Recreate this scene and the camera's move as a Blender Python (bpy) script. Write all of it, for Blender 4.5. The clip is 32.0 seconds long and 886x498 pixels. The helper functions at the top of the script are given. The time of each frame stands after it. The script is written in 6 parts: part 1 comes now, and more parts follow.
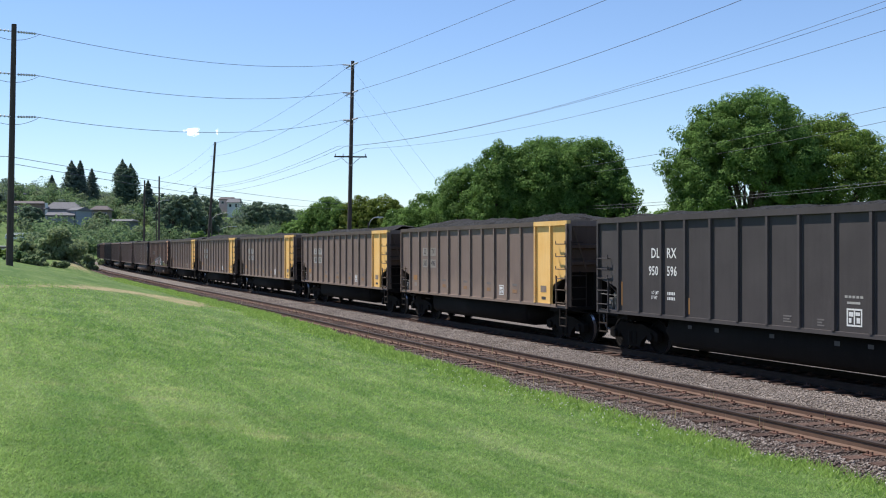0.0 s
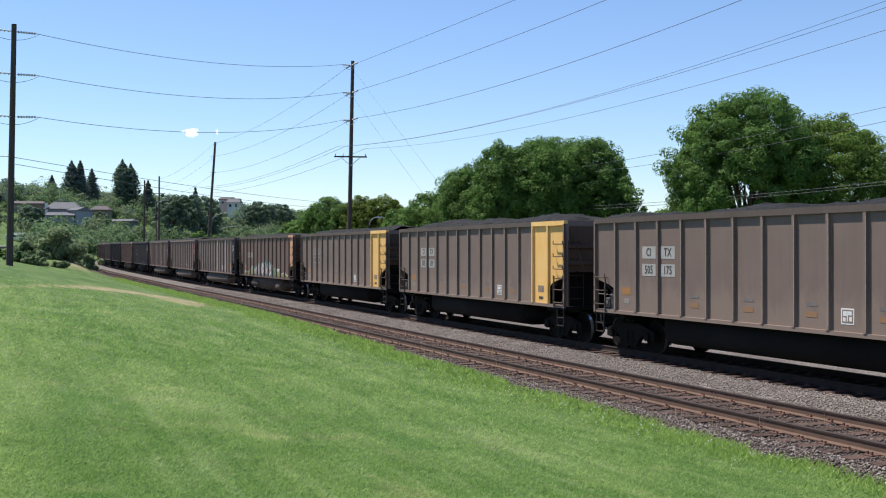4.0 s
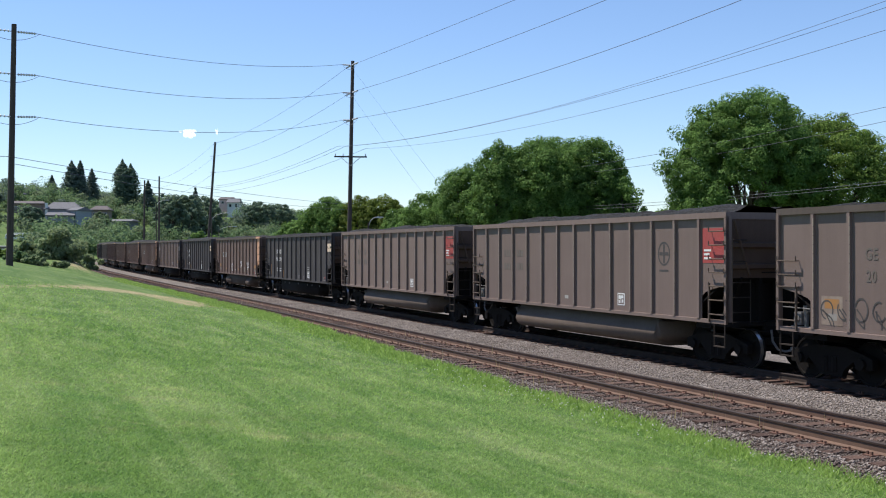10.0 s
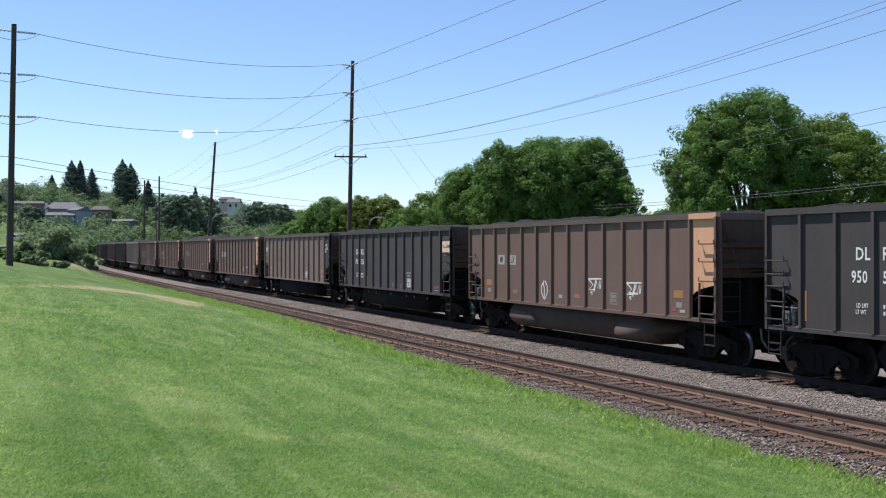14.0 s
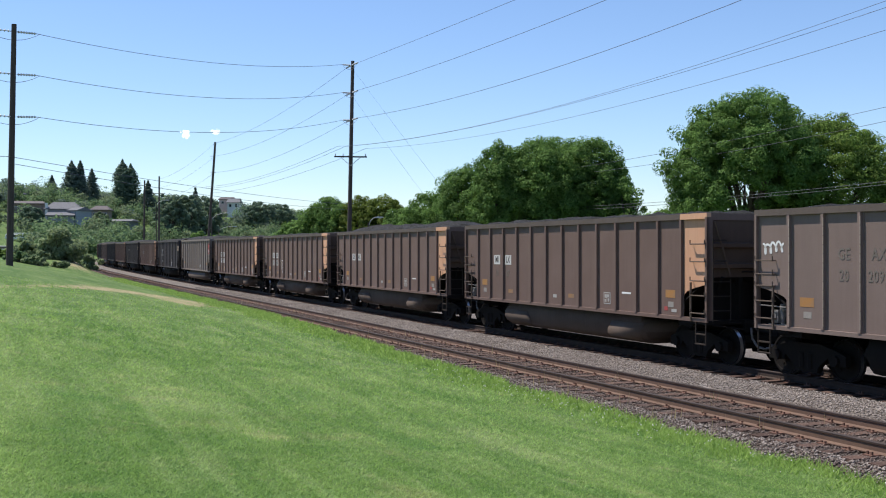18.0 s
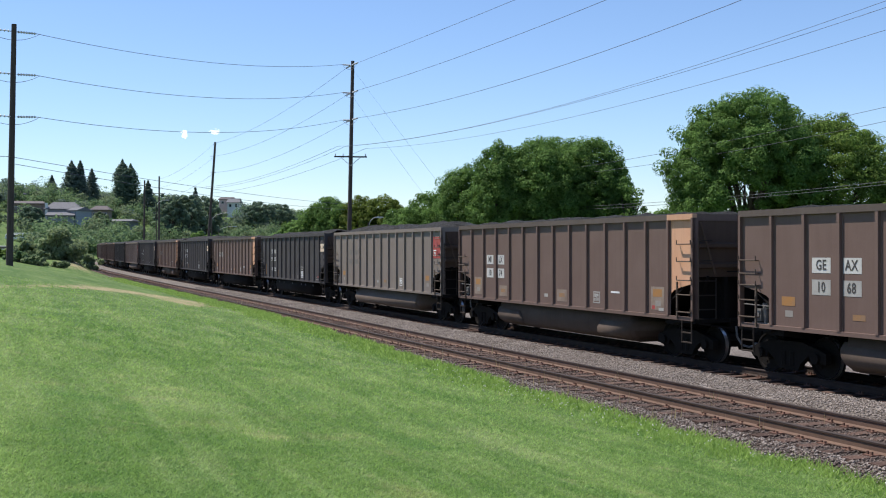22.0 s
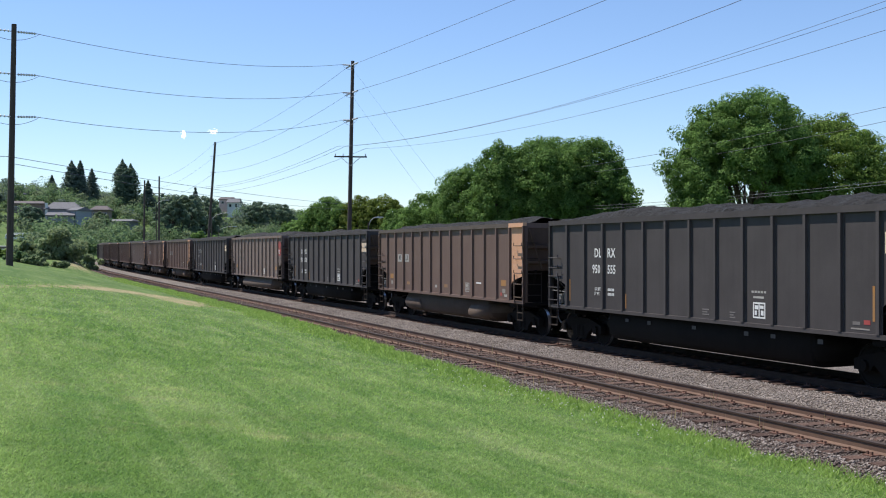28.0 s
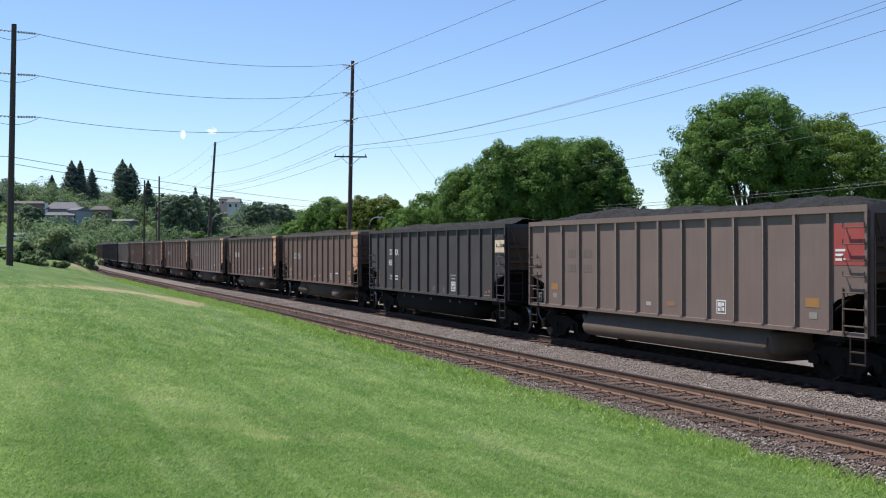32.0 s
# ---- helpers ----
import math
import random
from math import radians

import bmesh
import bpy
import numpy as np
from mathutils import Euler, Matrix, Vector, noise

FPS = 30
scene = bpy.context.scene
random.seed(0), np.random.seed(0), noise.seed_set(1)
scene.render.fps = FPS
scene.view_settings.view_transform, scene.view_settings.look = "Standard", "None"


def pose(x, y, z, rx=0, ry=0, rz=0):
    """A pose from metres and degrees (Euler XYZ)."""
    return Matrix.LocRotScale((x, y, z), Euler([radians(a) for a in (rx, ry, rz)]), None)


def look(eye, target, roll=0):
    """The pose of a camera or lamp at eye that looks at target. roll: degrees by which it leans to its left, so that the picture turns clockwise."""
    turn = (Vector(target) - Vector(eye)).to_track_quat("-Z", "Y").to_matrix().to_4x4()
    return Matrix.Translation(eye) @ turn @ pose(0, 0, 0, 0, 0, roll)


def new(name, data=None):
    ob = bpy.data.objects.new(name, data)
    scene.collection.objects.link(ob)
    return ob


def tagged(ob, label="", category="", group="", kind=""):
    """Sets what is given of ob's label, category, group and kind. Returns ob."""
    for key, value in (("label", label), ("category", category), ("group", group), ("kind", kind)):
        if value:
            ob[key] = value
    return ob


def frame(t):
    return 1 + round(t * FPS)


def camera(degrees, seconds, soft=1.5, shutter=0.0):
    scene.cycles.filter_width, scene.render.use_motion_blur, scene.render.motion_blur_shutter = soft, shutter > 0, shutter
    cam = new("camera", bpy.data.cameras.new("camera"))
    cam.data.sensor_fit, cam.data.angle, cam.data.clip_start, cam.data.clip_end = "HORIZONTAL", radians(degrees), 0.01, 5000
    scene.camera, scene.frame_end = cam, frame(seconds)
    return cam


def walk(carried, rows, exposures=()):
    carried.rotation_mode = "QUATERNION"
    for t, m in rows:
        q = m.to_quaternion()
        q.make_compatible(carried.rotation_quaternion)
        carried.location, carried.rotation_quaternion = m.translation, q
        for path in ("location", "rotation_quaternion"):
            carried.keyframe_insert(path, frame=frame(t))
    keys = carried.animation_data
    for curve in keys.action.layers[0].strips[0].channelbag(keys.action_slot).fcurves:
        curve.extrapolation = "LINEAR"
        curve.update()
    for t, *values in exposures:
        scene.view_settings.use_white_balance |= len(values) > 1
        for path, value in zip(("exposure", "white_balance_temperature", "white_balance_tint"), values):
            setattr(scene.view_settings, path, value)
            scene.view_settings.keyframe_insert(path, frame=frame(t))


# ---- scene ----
# camera on a tripod on the lawn
cam = camera(45.15, 32.0, soft=1.1)
EYE = (0.0, 0.0, 2.81)
walk(cam, [(0.0, look(EYE, (0.0, 100.0, 2.93))), (32.0, look(EYE, (0.0, 100.0, 2.93)))])

# ---- light ----
SUN = Vector((-0.41, 0.193, 0.89)).normalized()
scene.view_settings.exposure = 0.72
world = bpy.data.worlds.new("sky")
scene.world = world
world.use_nodes = True
wn = world.node_tree.nodes
sky = wn.new("ShaderNodeTexSky")
sky.sky_type = "NISHITA"
sky.sun_disc = False
sky.sun_elevation = math.asin(SUN.z)
sky.sun_rotation = math.atan2(SUN.x, SUN.y)
sky.air_density, sky.dust_density, sky.ozone_density = 1.0, 0.0, 3.0
wn["Background"].inputs["Strength"].default_value = 0.089
tint = wn.new("ShaderNodeMix")
tint.data_type, tint.blend_type = "RGBA", "MULTIPLY"
tint.inputs[0].default_value = 1.0
tint.inputs[7].default_value = (0.90, 0.955, 1.09, 1.0)
world.node_tree.links.new(sky.outputs[0], tint.inputs[6])
world.node_tree.links.new(tint.outputs[2], wn["Background"].inputs["Color"])
sun = new("sun", bpy.data.lights.new("sun", "SUN"))
sun.data.energy, sun.data.angle, sun.data.color = 4.2, radians(0.53), (1.0, 0.95, 0.87)
sun.matrix_world = look(SUN * 50, (0, 0, 0))


# ---- helpers for meshes and materials ----
def box(bm, x0, x1, y0, y1, z0, z1, m=None):
    vs = [bm.verts.new((x, y, z)) for x in (x0, x1) for y in (y0, y1) for z in (z0, z1)]
    for f in ((0, 1, 3, 2), (4, 6, 7, 5), (0, 4, 5, 1), (2, 3, 7, 6), (0, 2, 6, 4), (1, 5, 7, 3)):
        bm.faces.new([vs[i] for i in f])
    if m is not None:
        bmesh.ops.transform(bm, matrix=m, verts=vs)
    return vs


def tube(bm, a, b, r, n=6, r2=None):
    a, b = Vector(a), Vector(b)
    q = (b - a).to_track_quat("Z", "Y")
    rings = []
    for c, rr in ((a, r), (b, r if r2 is None else r2)):
        rings.append([bm.verts.new(c + q @ Vector((rr * math.cos(i * math.tau / n), rr * math.sin(i * math.tau / n), 0))) for i in range(n)])
    for i in range(n):
        bm.faces.new((rings[0][i], rings[0][(i + 1) % n], rings[1][(i + 1) % n], rings[1][i]))
    bm.faces.new(rings[0][::-1])
    bm.faces.new(rings[1])


def prism(bm, poly, axis, a, b):
    """A polygon (pairs) pulled along an axis: 'y' takes pairs as x, z; 'x' as y, z; 'z' as x, y."""
    def at(p, d):
        return {"y": (p[0], d, p[1]), "x": (d, p[0], p[1]), "z": (p[0], p[1], d)}[axis]
    lo = [bm.verts.new(at(p, a)) for p in poly]
    hi = [bm.verts.new(at(p, b)) for p in poly]
    bm.faces.new(lo[::-1])
    bm.faces.new(hi)
    for i in range(len(poly)):
        j = (i + 1) % len(poly)
        bm.faces.new((lo[i], lo[j], hi[j], hi[i]))


def mesh_of(name, bm, smooth=False):
    bmesh.ops.recalc_face_normals(bm, faces=bm.faces)
    me = bpy.data.meshes.new(name)
    bm.to_mesh(me)
    bm.free()
    if smooth:
        for p in me.polygons:
            p.use_smooth = True
    return me


def data_mesh(name, verts, faces, smooth=False):
    me = bpy.data.meshes.new(name)
    me.from_pydata(verts, [], faces)
    if smooth:
        me.polygons.foreach_set("use_smooth", [True] * len(me.polygons))
    me.update()
    return me


def array_mesh(name, verts, tris):
    """The same from arrays of triangles, quicker for many."""
    me = bpy.data.meshes.new(name)
    v, f = np.asarray(verts, np.float32).reshape(-1, 3), np.asarray(tris, np.int32).reshape(-1, 3)
    me.vertices.add(len(v))
    me.vertices.foreach_set("co", v.ravel())
    me.loops.add(f.size)
    me.loops.foreach_set("vertex_index", f.ravel())
    me.polygons.add(len(f))
    me.polygons.foreach_set("loop_start", np.arange(0, f.size, 3, dtype=np.int32))
    me.update(calc_edges=True)
    return me


def place(name, me, material, parent=None, label="", m=None):
    """An object on a mesh that others may share; its material is its own."""
    ob = new(name, me)
    if not me.materials:
        me.materials.append(material)
    if me.materials[0] != material:
        ob.material_slots[0].link = "OBJECT"
        ob.material_slots[0].material = material
    if m is not None:
        ob.matrix_basis = m
    ob.parent = parent
    if label:
        ob["label"] = label
    return ob


def part(name, bm, material, parent, label="", smooth=False):
    return place(name, mesh_of(name, bm, smooth), material, parent, label)


def empty(name, m=None):
    ob = new(name)
    ob.empty_display_size = 0.3
    if m is not None:
        ob.matrix_basis = m
    return ob


class Nodes:
    """A short way to write node materials."""

    def __init__(self, name, rough=0.8, metal=0.0, spec=0.4):
        self.m = bpy.data.materials.new(name)
        self.m.use_nodes = True
        self.t = self.m.node_tree
        self.b = self.t.nodes["Principled BSDF"]
        self.b.inputs["Roughness"].default_value = rough
        self.b.inputs["Metallic"].default_value = metal
        self.b.inputs["Specular IOR Level"].default_value = spec

    def node(self, kind, **ins):
        n = self.t.nodes.new(kind)
        for k, v in ins.items():
            self.put(n, k.replace("_", " "), v)
        return n

    def put(self, n, key, v):
        s = n.inputs[key]
        if isinstance(v, bpy.types.NodeSocket):
            self.t.links.new(v, s)
        else:
            s.default_value = v

    def coords(self, scale=(1, 1, 1), out="Object"):
        c = self.node("ShaderNodeTexCoord")
        mp = self.node("ShaderNodeMapping")
        mp.inputs["Scale"].default_value = scale
        self.t.links.new(c.outputs[out], mp.inputs["Vector"])
        return mp.outputs[0]

    def world_coords(self, scale=(1, 1, 1)):
        g = self.node("ShaderNodeNewGeometry")
        mp = self.node("ShaderNodeMapping")
        mp.inputs["Scale"].default_value = scale
        self.t.links.new(g.outputs["Position"], mp.inputs["Vector"])
        return mp.outputs[0]

    def noise(self, vec, scale, detail=4.0, rough=0.55):
        n = self.node("ShaderNodeTexNoise", Vector=vec, Scale=scale, Detail=detail, Roughness=rough)
        return n.outputs["Fac"]

    def ramp(self, fac, a, b, lo=0.0, hi=1.0):
        n = self.node("ShaderNodeMapRange", Value=fac)
        n.inputs["From Min"].default_value, n.inputs["From Max"].default_value = a, b
        n.inputs["To Min"].default_value, n.inputs["To Max"].default_value = lo, hi
        return n.outputs[0]

    def mix(self, fac, a, b, kind="MIX"):
        n = self.t.nodes.new("ShaderNodeMix")
        n.data_type, n.blend_type = "RGBA", kind
        sockets = [n.inputs[0], n.inputs[6], n.inputs[7]]
        for s, v in zip(sockets, (fac, a, b)):
            if isinstance(v, bpy.types.NodeSocket):
                self.t.links.new(v, s)
            elif isinstance(v, tuple):
                s.default_value = (*v[:3], 1.0)
            else:
                s.default_value = v
        return n.outputs[2]

    def track_coords(self, across, onward):
        """Coordinates across and along the track's line."""
        g = self.node("ShaderNodeNewGeometry")
        out = []
        for d in ((-0.918 * across, -0.396 * across, 0), (-0.396 * onward, 0.918 * onward, 0)):
            m = self.node("ShaderNodeVectorMath")
            m.operation = "DOT_PRODUCT"
            self.t.links.new(g.outputs["Position"], m.inputs[0])
            m.inputs[1].default_value = d
            out.append(m.outputs["Value"])
        return self.node("ShaderNodeCombineXYZ", X=out[0], Y=out[1]).outputs[0]

    def random(self):
        return self.node("ShaderNodeObjectInfo").outputs["Random"]

    def island(self):
        return self.node("ShaderNodeNewGeometry").outputs["Random Per Island"]

    def color(self, v):
        if isinstance(v, tuple):
            self.b.inputs["Base Color"].default_value = (*v[:3], 1.0)
        else:
            self.t.links.new(v, self.b.inputs["Base Color"])
        return self

    def bump(self, h, strength=0.3, dist=0.02):
        n = self.node("ShaderNodeBump", Height=h, Strength=strength, Distance=dist)
        self.t.links.new(n.outputs[0], self.b.inputs["Normal"])
        return self


def grain(name, a, b, scale=6.0, rough=0.8, metal=0.0, fine=60.0, bump=0.2, vary=0.0, spec=0.4, stretch=(1, 1, 1)):
    """Two tones over two scales of noise."""
    n = Nodes(name, rough, metal, spec)
    v = n.coords(stretch)
    k = n.noise(v, scale)
    f = n.noise(v, fine, 3)
    c = n.mix(n.ramp(k, 0.3, 0.7), a, b)
    c = n.mix(n.ramp(f, 0.25, 0.75, 0.0, 0.35), c, tuple(x * 0.55 for x in a))
    if vary:
        r = n.ramp(n.random(), 0, 1, 1 - vary, 1 + vary)
        cc = n.node("ShaderNodeCombineColor", Red=r, Green=r, Blue=r)
        c = n.mix(1.0, c, cc.outputs[0], "MULTIPLY")
    n.color(c)
    if bump:
        n.bump(f, bump, 0.01)
    return n.m


def paint(name, base, dust, amount=0.5, rough=0.65, spec=0.3, low=None):
    """Weathered steel paint: streaks of grime run down, dust lies in clouds."""
    n = Nodes(name, rough, 0.0, spec)
    v = n.coords()
    streak = n.noise(n.coords((5.0, 5.0, 0.35)), 2.2, 5, 0.6)
    cloud = n.noise(v, 0.9, 5, 0.6)
    fine = n.noise(v, 38.0, 4, 0.6)
    c = n.mix(n.ramp(cloud, 0.35, 0.68, 0.0, amount), base, dust)
    c = n.mix(n.ramp(streak, 0.45, 0.8, 0.0, 0.30), c, tuple(x * 0.66 for x in base))
    if low:
        # dust thrown up by the wheels, with a ragged upper edge
        rise = n.node("ShaderNodeMath")
        rise.operation = "ADD"
        n.put(rise, 0, n.node("ShaderNodeSeparateXYZ", Vector=v).outputs[2])
        n.put(rise, 1, n.ramp(n.noise(n.coords((1.6, 1.6, 0.5)), 1.0, 5, 0.65), 0.2, 0.8, -0.75, 0.75))
        c = n.mix(n.ramp(rise.outputs[0], 1.5, 2.0, 0.6, 0.0), c, low)
    c = n.mix(n.ramp(fine, 0.55, 0.8, 0.0, 0.35), c, tuple(min(1, x * 1.35 + 0.01) for x in dust))
    r = n.ramp(n.random(), 0, 1, 0.93, 1.07)
    cc = n.node("ShaderNodeCombineColor", Red=r, Green=r, Blue=r)
    n.color(n.mix(1.0, c, cc.outputs[0], "MULTIPLY"))
    n.bump(cloud, 0.12, 0.03)
    return n.m


# ---- materials ----
def lawn_tones(n, lift=0.66):
    """Mown bands along the track, pale dry patches and lush ones."""
    v = n.world_coords()
    big = n.noise(v, 0.22, 4, 0.6)
    mid = n.noise(v, 1.3, 5, 0.65)
    band = n.noise(n.track_coords(1.1, 0.06), 1.0, 3, 0.55)
    streak = n.noise(n.track_coords(5.0, 0.5), 1.0, 4, 0.6)

    def tone(*c):
        return tuple(x * lift for x in c)
    pale = n.noise(n.track_coords(0.9, 0.35), 0.8, 4, 0.6)
    c = n.mix(n.ramp(mid, 0.36, 0.64), tone(0.083, 0.160, 0.032), tone(0.160, 0.245, 0.068))
    c = n.mix(n.ramp(big, 0.42, 0.62, 0.0, 0.75), c, tone(0.205, 0.282, 0.095))
    c = n.mix(n.ramp(band, 0.42, 0.64, 0.0, 0.7), c, tone(0.074, 0.156, 0.033))
    c = n.mix(n.ramp(streak, 0.50, 0.70, 0.0, 0.5), c, tone(0.235, 0.305, 0.125))
    c = n.mix(n.ramp(pale, 0.55, 0.72, 0.0, 0.4), c, tone(0.31, 0.34, 0.175))
    dry = n.noise(v, 0.55, 5, 0.7)
    c = n.mix(n.ramp(dry, 0.60, 0.76, 0.0, 0.42), c, tone(0.30, 0.265, 0.135))
    lush = n.noise(v, 0.8, 3, 0.5)
    c = n.mix(n.ramp(lush, 0.58, 0.72, 0.0, 0.6), c, tone(0.072, 0.165, 0.035))
    return n.mix(n.ramp(mid, 0.60, 0.74, 0.0, 0.6), c, tone(0.32, 0.32, 0.15)), v, mid


def lawn_material():
    n = Nodes("lawn", 0.95, 0.0, 0.15)
    c, v, mid = lawn_tones(n)
    fine = n.noise(v, 22.0, 4, 0.7)
    c = n.mix(n.ramp(fine, 0.35, 0.7, 0.10, 0.0), c, (0.042, 0.085, 0.017))
    bare = n.node("ShaderNodeAttribute")
    bare.attribute_name = "bare"
    edge = n.node("ShaderNodeMath")
    edge.operation = "ADD"
    n.put(edge, 0, bare.outputs["Fac"])
    n.put(edge, 1, n.ramp(n.noise(n.world_coords((0.55, 1.5, 1.0)), 1.6, 6, 0.72), 0.3, 0.7, -1.15, 0.42))
    soil = n.mix(n.ramp(n.noise(v, 3.0, 4), 0.3, 0.7), (0.31, 0.215, 0.135), (0.46, 0.345, 0.23))
    c = n.mix(n.ramp(edge.outputs[0], 0.10, 1.0, 0.0, 0.85), c, soil)
    n.color(c).bump(fine, 0.5, 0.03)
    return n.m


def stone_material(name, a, b, dark):
    n = Nodes(name, 0.9, 0.0, 0.3)
    c = n.mix(n.island(), a, b)
    v = n.world_coords()
    c = n.mix(n.ramp(n.noise(v, 0.8, 4), 0.35, 0.7, 0.0, 0.55), c, dark)
    n.color(n.mix(n.ramp(n.noise(v, 45.0, 3), 0.3, 0.7, 0.0, 0.4), c, dark))
    return n.m


def gravel_material(name, a, b, dark):
    n = Nodes(name, 0.95, 0.0, 0.2)
    v = n.world_coords()
    cell = n.node("ShaderNodeTexVoronoi", Vector=v, Scale=17.0)
    k = n.ramp(n.node("ShaderNodeSeparateColor", Color=cell.outputs["Color"]).outputs[0], 0.0, 1.0)
    c = n.mix(k, a, b)
    c = n.mix(n.ramp(cell.outputs["Distance"], 0.25, 0.62, 0.0, 0.75), c, dark)
    c = n.mix(n.ramp(n.noise(v, 0.7, 4), 0.38, 0.7, 0.0, 0.5), c, dark)
    n.color(c).bump(n.ramp(cell.outputs["Distance"], 0.0, 0.6, 1.0, 0.0), 0.8, 0.04)
    return n.m


M_LAWN = lawn_material()
M_GRAVEL = gravel_material("clean_gravel", (0.160, 0.137, 0.122), (0.36, 0.315, 0.285), (0.075, 0.062, 0.055))
# coal dust, darkened further: the shade under the train is in this colour
M_GRAVEL_SHADED = gravel_material("coal_dusted_shaded_gravel", (0.035, 0.032, 0.030), (0.075, 0.068, 0.062), (0.018, 0.016, 0.015))
M_GRAVEL_OLD = gravel_material("grimy_gravel", (0.075, 0.058, 0.05), (0.19, 0.155, 0.138), (0.04, 0.03, 0.026))
M_STONE = stone_material("clean_stones", (0.11, 0.09, 0.079), (0.45, 0.39, 0.35), (0.12, 0.093, 0.08))
M_STONE_OLD = stone_material("grimy_stones", (0.055, 0.038, 0.031), (0.24, 0.185, 0.16), (0.07, 0.047, 0.038))
M_RAIL = grain("rusty_rail_steel", (0.105, 0.060, 0.042), (0.150, 0.088, 0.060), 3.0, 0.75, 0.0, 70, 0.2, spec=0.3)
# darker copy of the rail steel: the train's shade is painted in
M_RAIL_SHADED = grain("shade_darkened_rail_steel", (0.030, 0.020, 0.016), (0.055, 0.037, 0.029), 3.0, 0.8, 0.0, 70, 0.2, spec=0.2)
M_HEAD = grain("worn_rail_head", (0.034, 0.024, 0.021), (0.056, 0.039, 0.034), 2.0, 0.8, 0.0, 60, 0.1, spec=0.3)
M_TIE = grain("old_tie_wood", (0.056, 0.033, 0.026), (0.125, 0.078, 0.062), 2.0, 0.92, 0.0, 30, 0.5, 0.35, 0.2, (1, 6, 6))
M_PLATE = grain("rusty_plate", (0.095, 0.046, 0.032), (0.155, 0.075, 0.050), 8.0, 0.85, 0.0, 60, 0.2)

# ---- the two tracks: one curve, told by the way back along the train's track ----
STEP = 1.0
S_LO, S_HI = -460.0, 720.0
GS = np.arange(S_LO, S_HI + 0.5, STEP)


def bend(s):
    k = 0.00050277 - 1.31024e-5 * s + 9.36635e-8 * s * s
    return np.where(s < -25, 0.0006, np.where(s < 280, k, np.where(s < 345, 0.00418, np.clip(0.00418 * (385 - s) / 40, 0, 1))))


KS = bend(GS)
I0 = int(round(-S_LO / STEP))
TH = np.concatenate([[0.0], np.cumsum((KS[1:] + KS[:-1]) / 2 * STEP)])
TH = 1.97787881 - (TH - TH[I0])
PX = np.concatenate([[0.0], np.cumsum((np.cos(TH[1:]) + np.cos(TH[:-1])) / 2 * STEP)])
PY = np.concatenate([[0.0], np.cumsum((np.sin(TH[1:]) + np.sin(TH[:-1])) / 2 * STEP)])
PX, PY = PX - PX[I0] + 5.85743, PY - PY[I0] + 30.95841
# the near stretch lies a hand's width further over
SWAY = (0.026 - 0.0112 * np.clip(GS, -40, 60)) * np.interp(GS, [20, 60], [1, 0])
PX, PY = PX - np.sin(TH) * SWAY, PY + np.cos(TH) * SWAY
SZ = np.clip(GS, -30, 260)
PZ = -0.00054816 * SZ + 1.256166e-5 * SZ * SZ
SPACING = 4.776


def rail_at(s, side=0.0, up=0.0):
    """A place on the train's track, s metres back, side metres towards the lawn, up metres over the rail tops."""
    h = float(np.interp(s, GS, TH))
    return Vector((float(np.interp(s, GS, PX)) - math.sin(h) * side, float(np.interp(s, GS, PY)) + math.cos(h) * side, float(np.interp(s, GS, PZ)) + up))


def rail_rows(s, side, up):
    """The same for arrays."""
    h = np.interp(s, GS, TH)
    return np.stack([np.interp(s, GS, PX) - np.sin(h) * side, np.interp(s, GS, PY) + np.cos(h) * side, np.interp(s, GS, PZ) + up], -1)


def smooth_step(x, a, b):
    t = np.clip((x - a) / (b - a), 0, 1)
    return t * t * (3 - 2 * t)


def along(x, y):
    """How far back along the track, and how far to the lawn's side, places lie."""
    x, y = np.atleast_1d(np.asarray(x, float)), np.atleast_1d(np.asarray(y, float))
    s, l = np.zeros_like(x), np.zeros_like(x)
    gx, gy, gt, gs = PX[::2], PY[::2], TH[::2], GS[::2]
    for i in range(0, len(x), 4000):
        j = slice(i, i + 4000)
        d = (x[j, None] - gx) ** 2 + (y[j, None] - gy) ** 2
        k = d.argmin(1)
        dx, dy = x[j] - gx[k], y[j] - gy[k]
        s[j] = gs[k] + dx * np.cos(gt[k]) + dy * np.sin(gt[k])
        l[j] = -dx * np.sin(gt[k]) + dy * np.cos(gt[k])
    return s, l


def terrain(x, y):
    x, y = np.atleast_1d(np.asarray(x, float)), np.atleast_1d(np.asarray(y, float))
    s, l = along(x, y)
    zt = np.interp(s, GS, PZ)
    u = l - SPACING
    edge = zt - 0.30 + 0.36 * smooth_step(s, -14, 22)
    yy = np.clip(y, -40, 68)
    top = 1.2 + 0.0135 * yy
    g = np.clip((u - 1.9) / 11.0, 0, 1.6) ** 1.15
    g = np.where(g > 1, 1 + 0.35 * (g - 1), g)
    lawn = edge + (top - edge) * g
    g = g + (smooth_step(u, 2.7, 6.2) - g) * smooth_step(s, 62, 92)
    lawn = edge + (top - edge) * g
    lawn = lawn + (zt + 0.4 - lawn) * smooth_step(y, 104, 128) * 0.75 * smooth_step(u, 3, 9)
    lawn = np.where(u < 1.75, zt - 0.72 + (edge - zt + 0.72) * smooth_step(u, 1.45, 1.75), lawn)
    far_side = zt - 0.72
    z = np.where(l > 0, lawn, far_side)
    hill = 0.27 * np.clip(l - 13, 0, 70) + 0.09 * np.clip(l - 83, 0, 130) + 0.02 * np.clip(l - 213, 0, 500)
    z = z + hill * smooth_step(s, 120, 235)
    return z


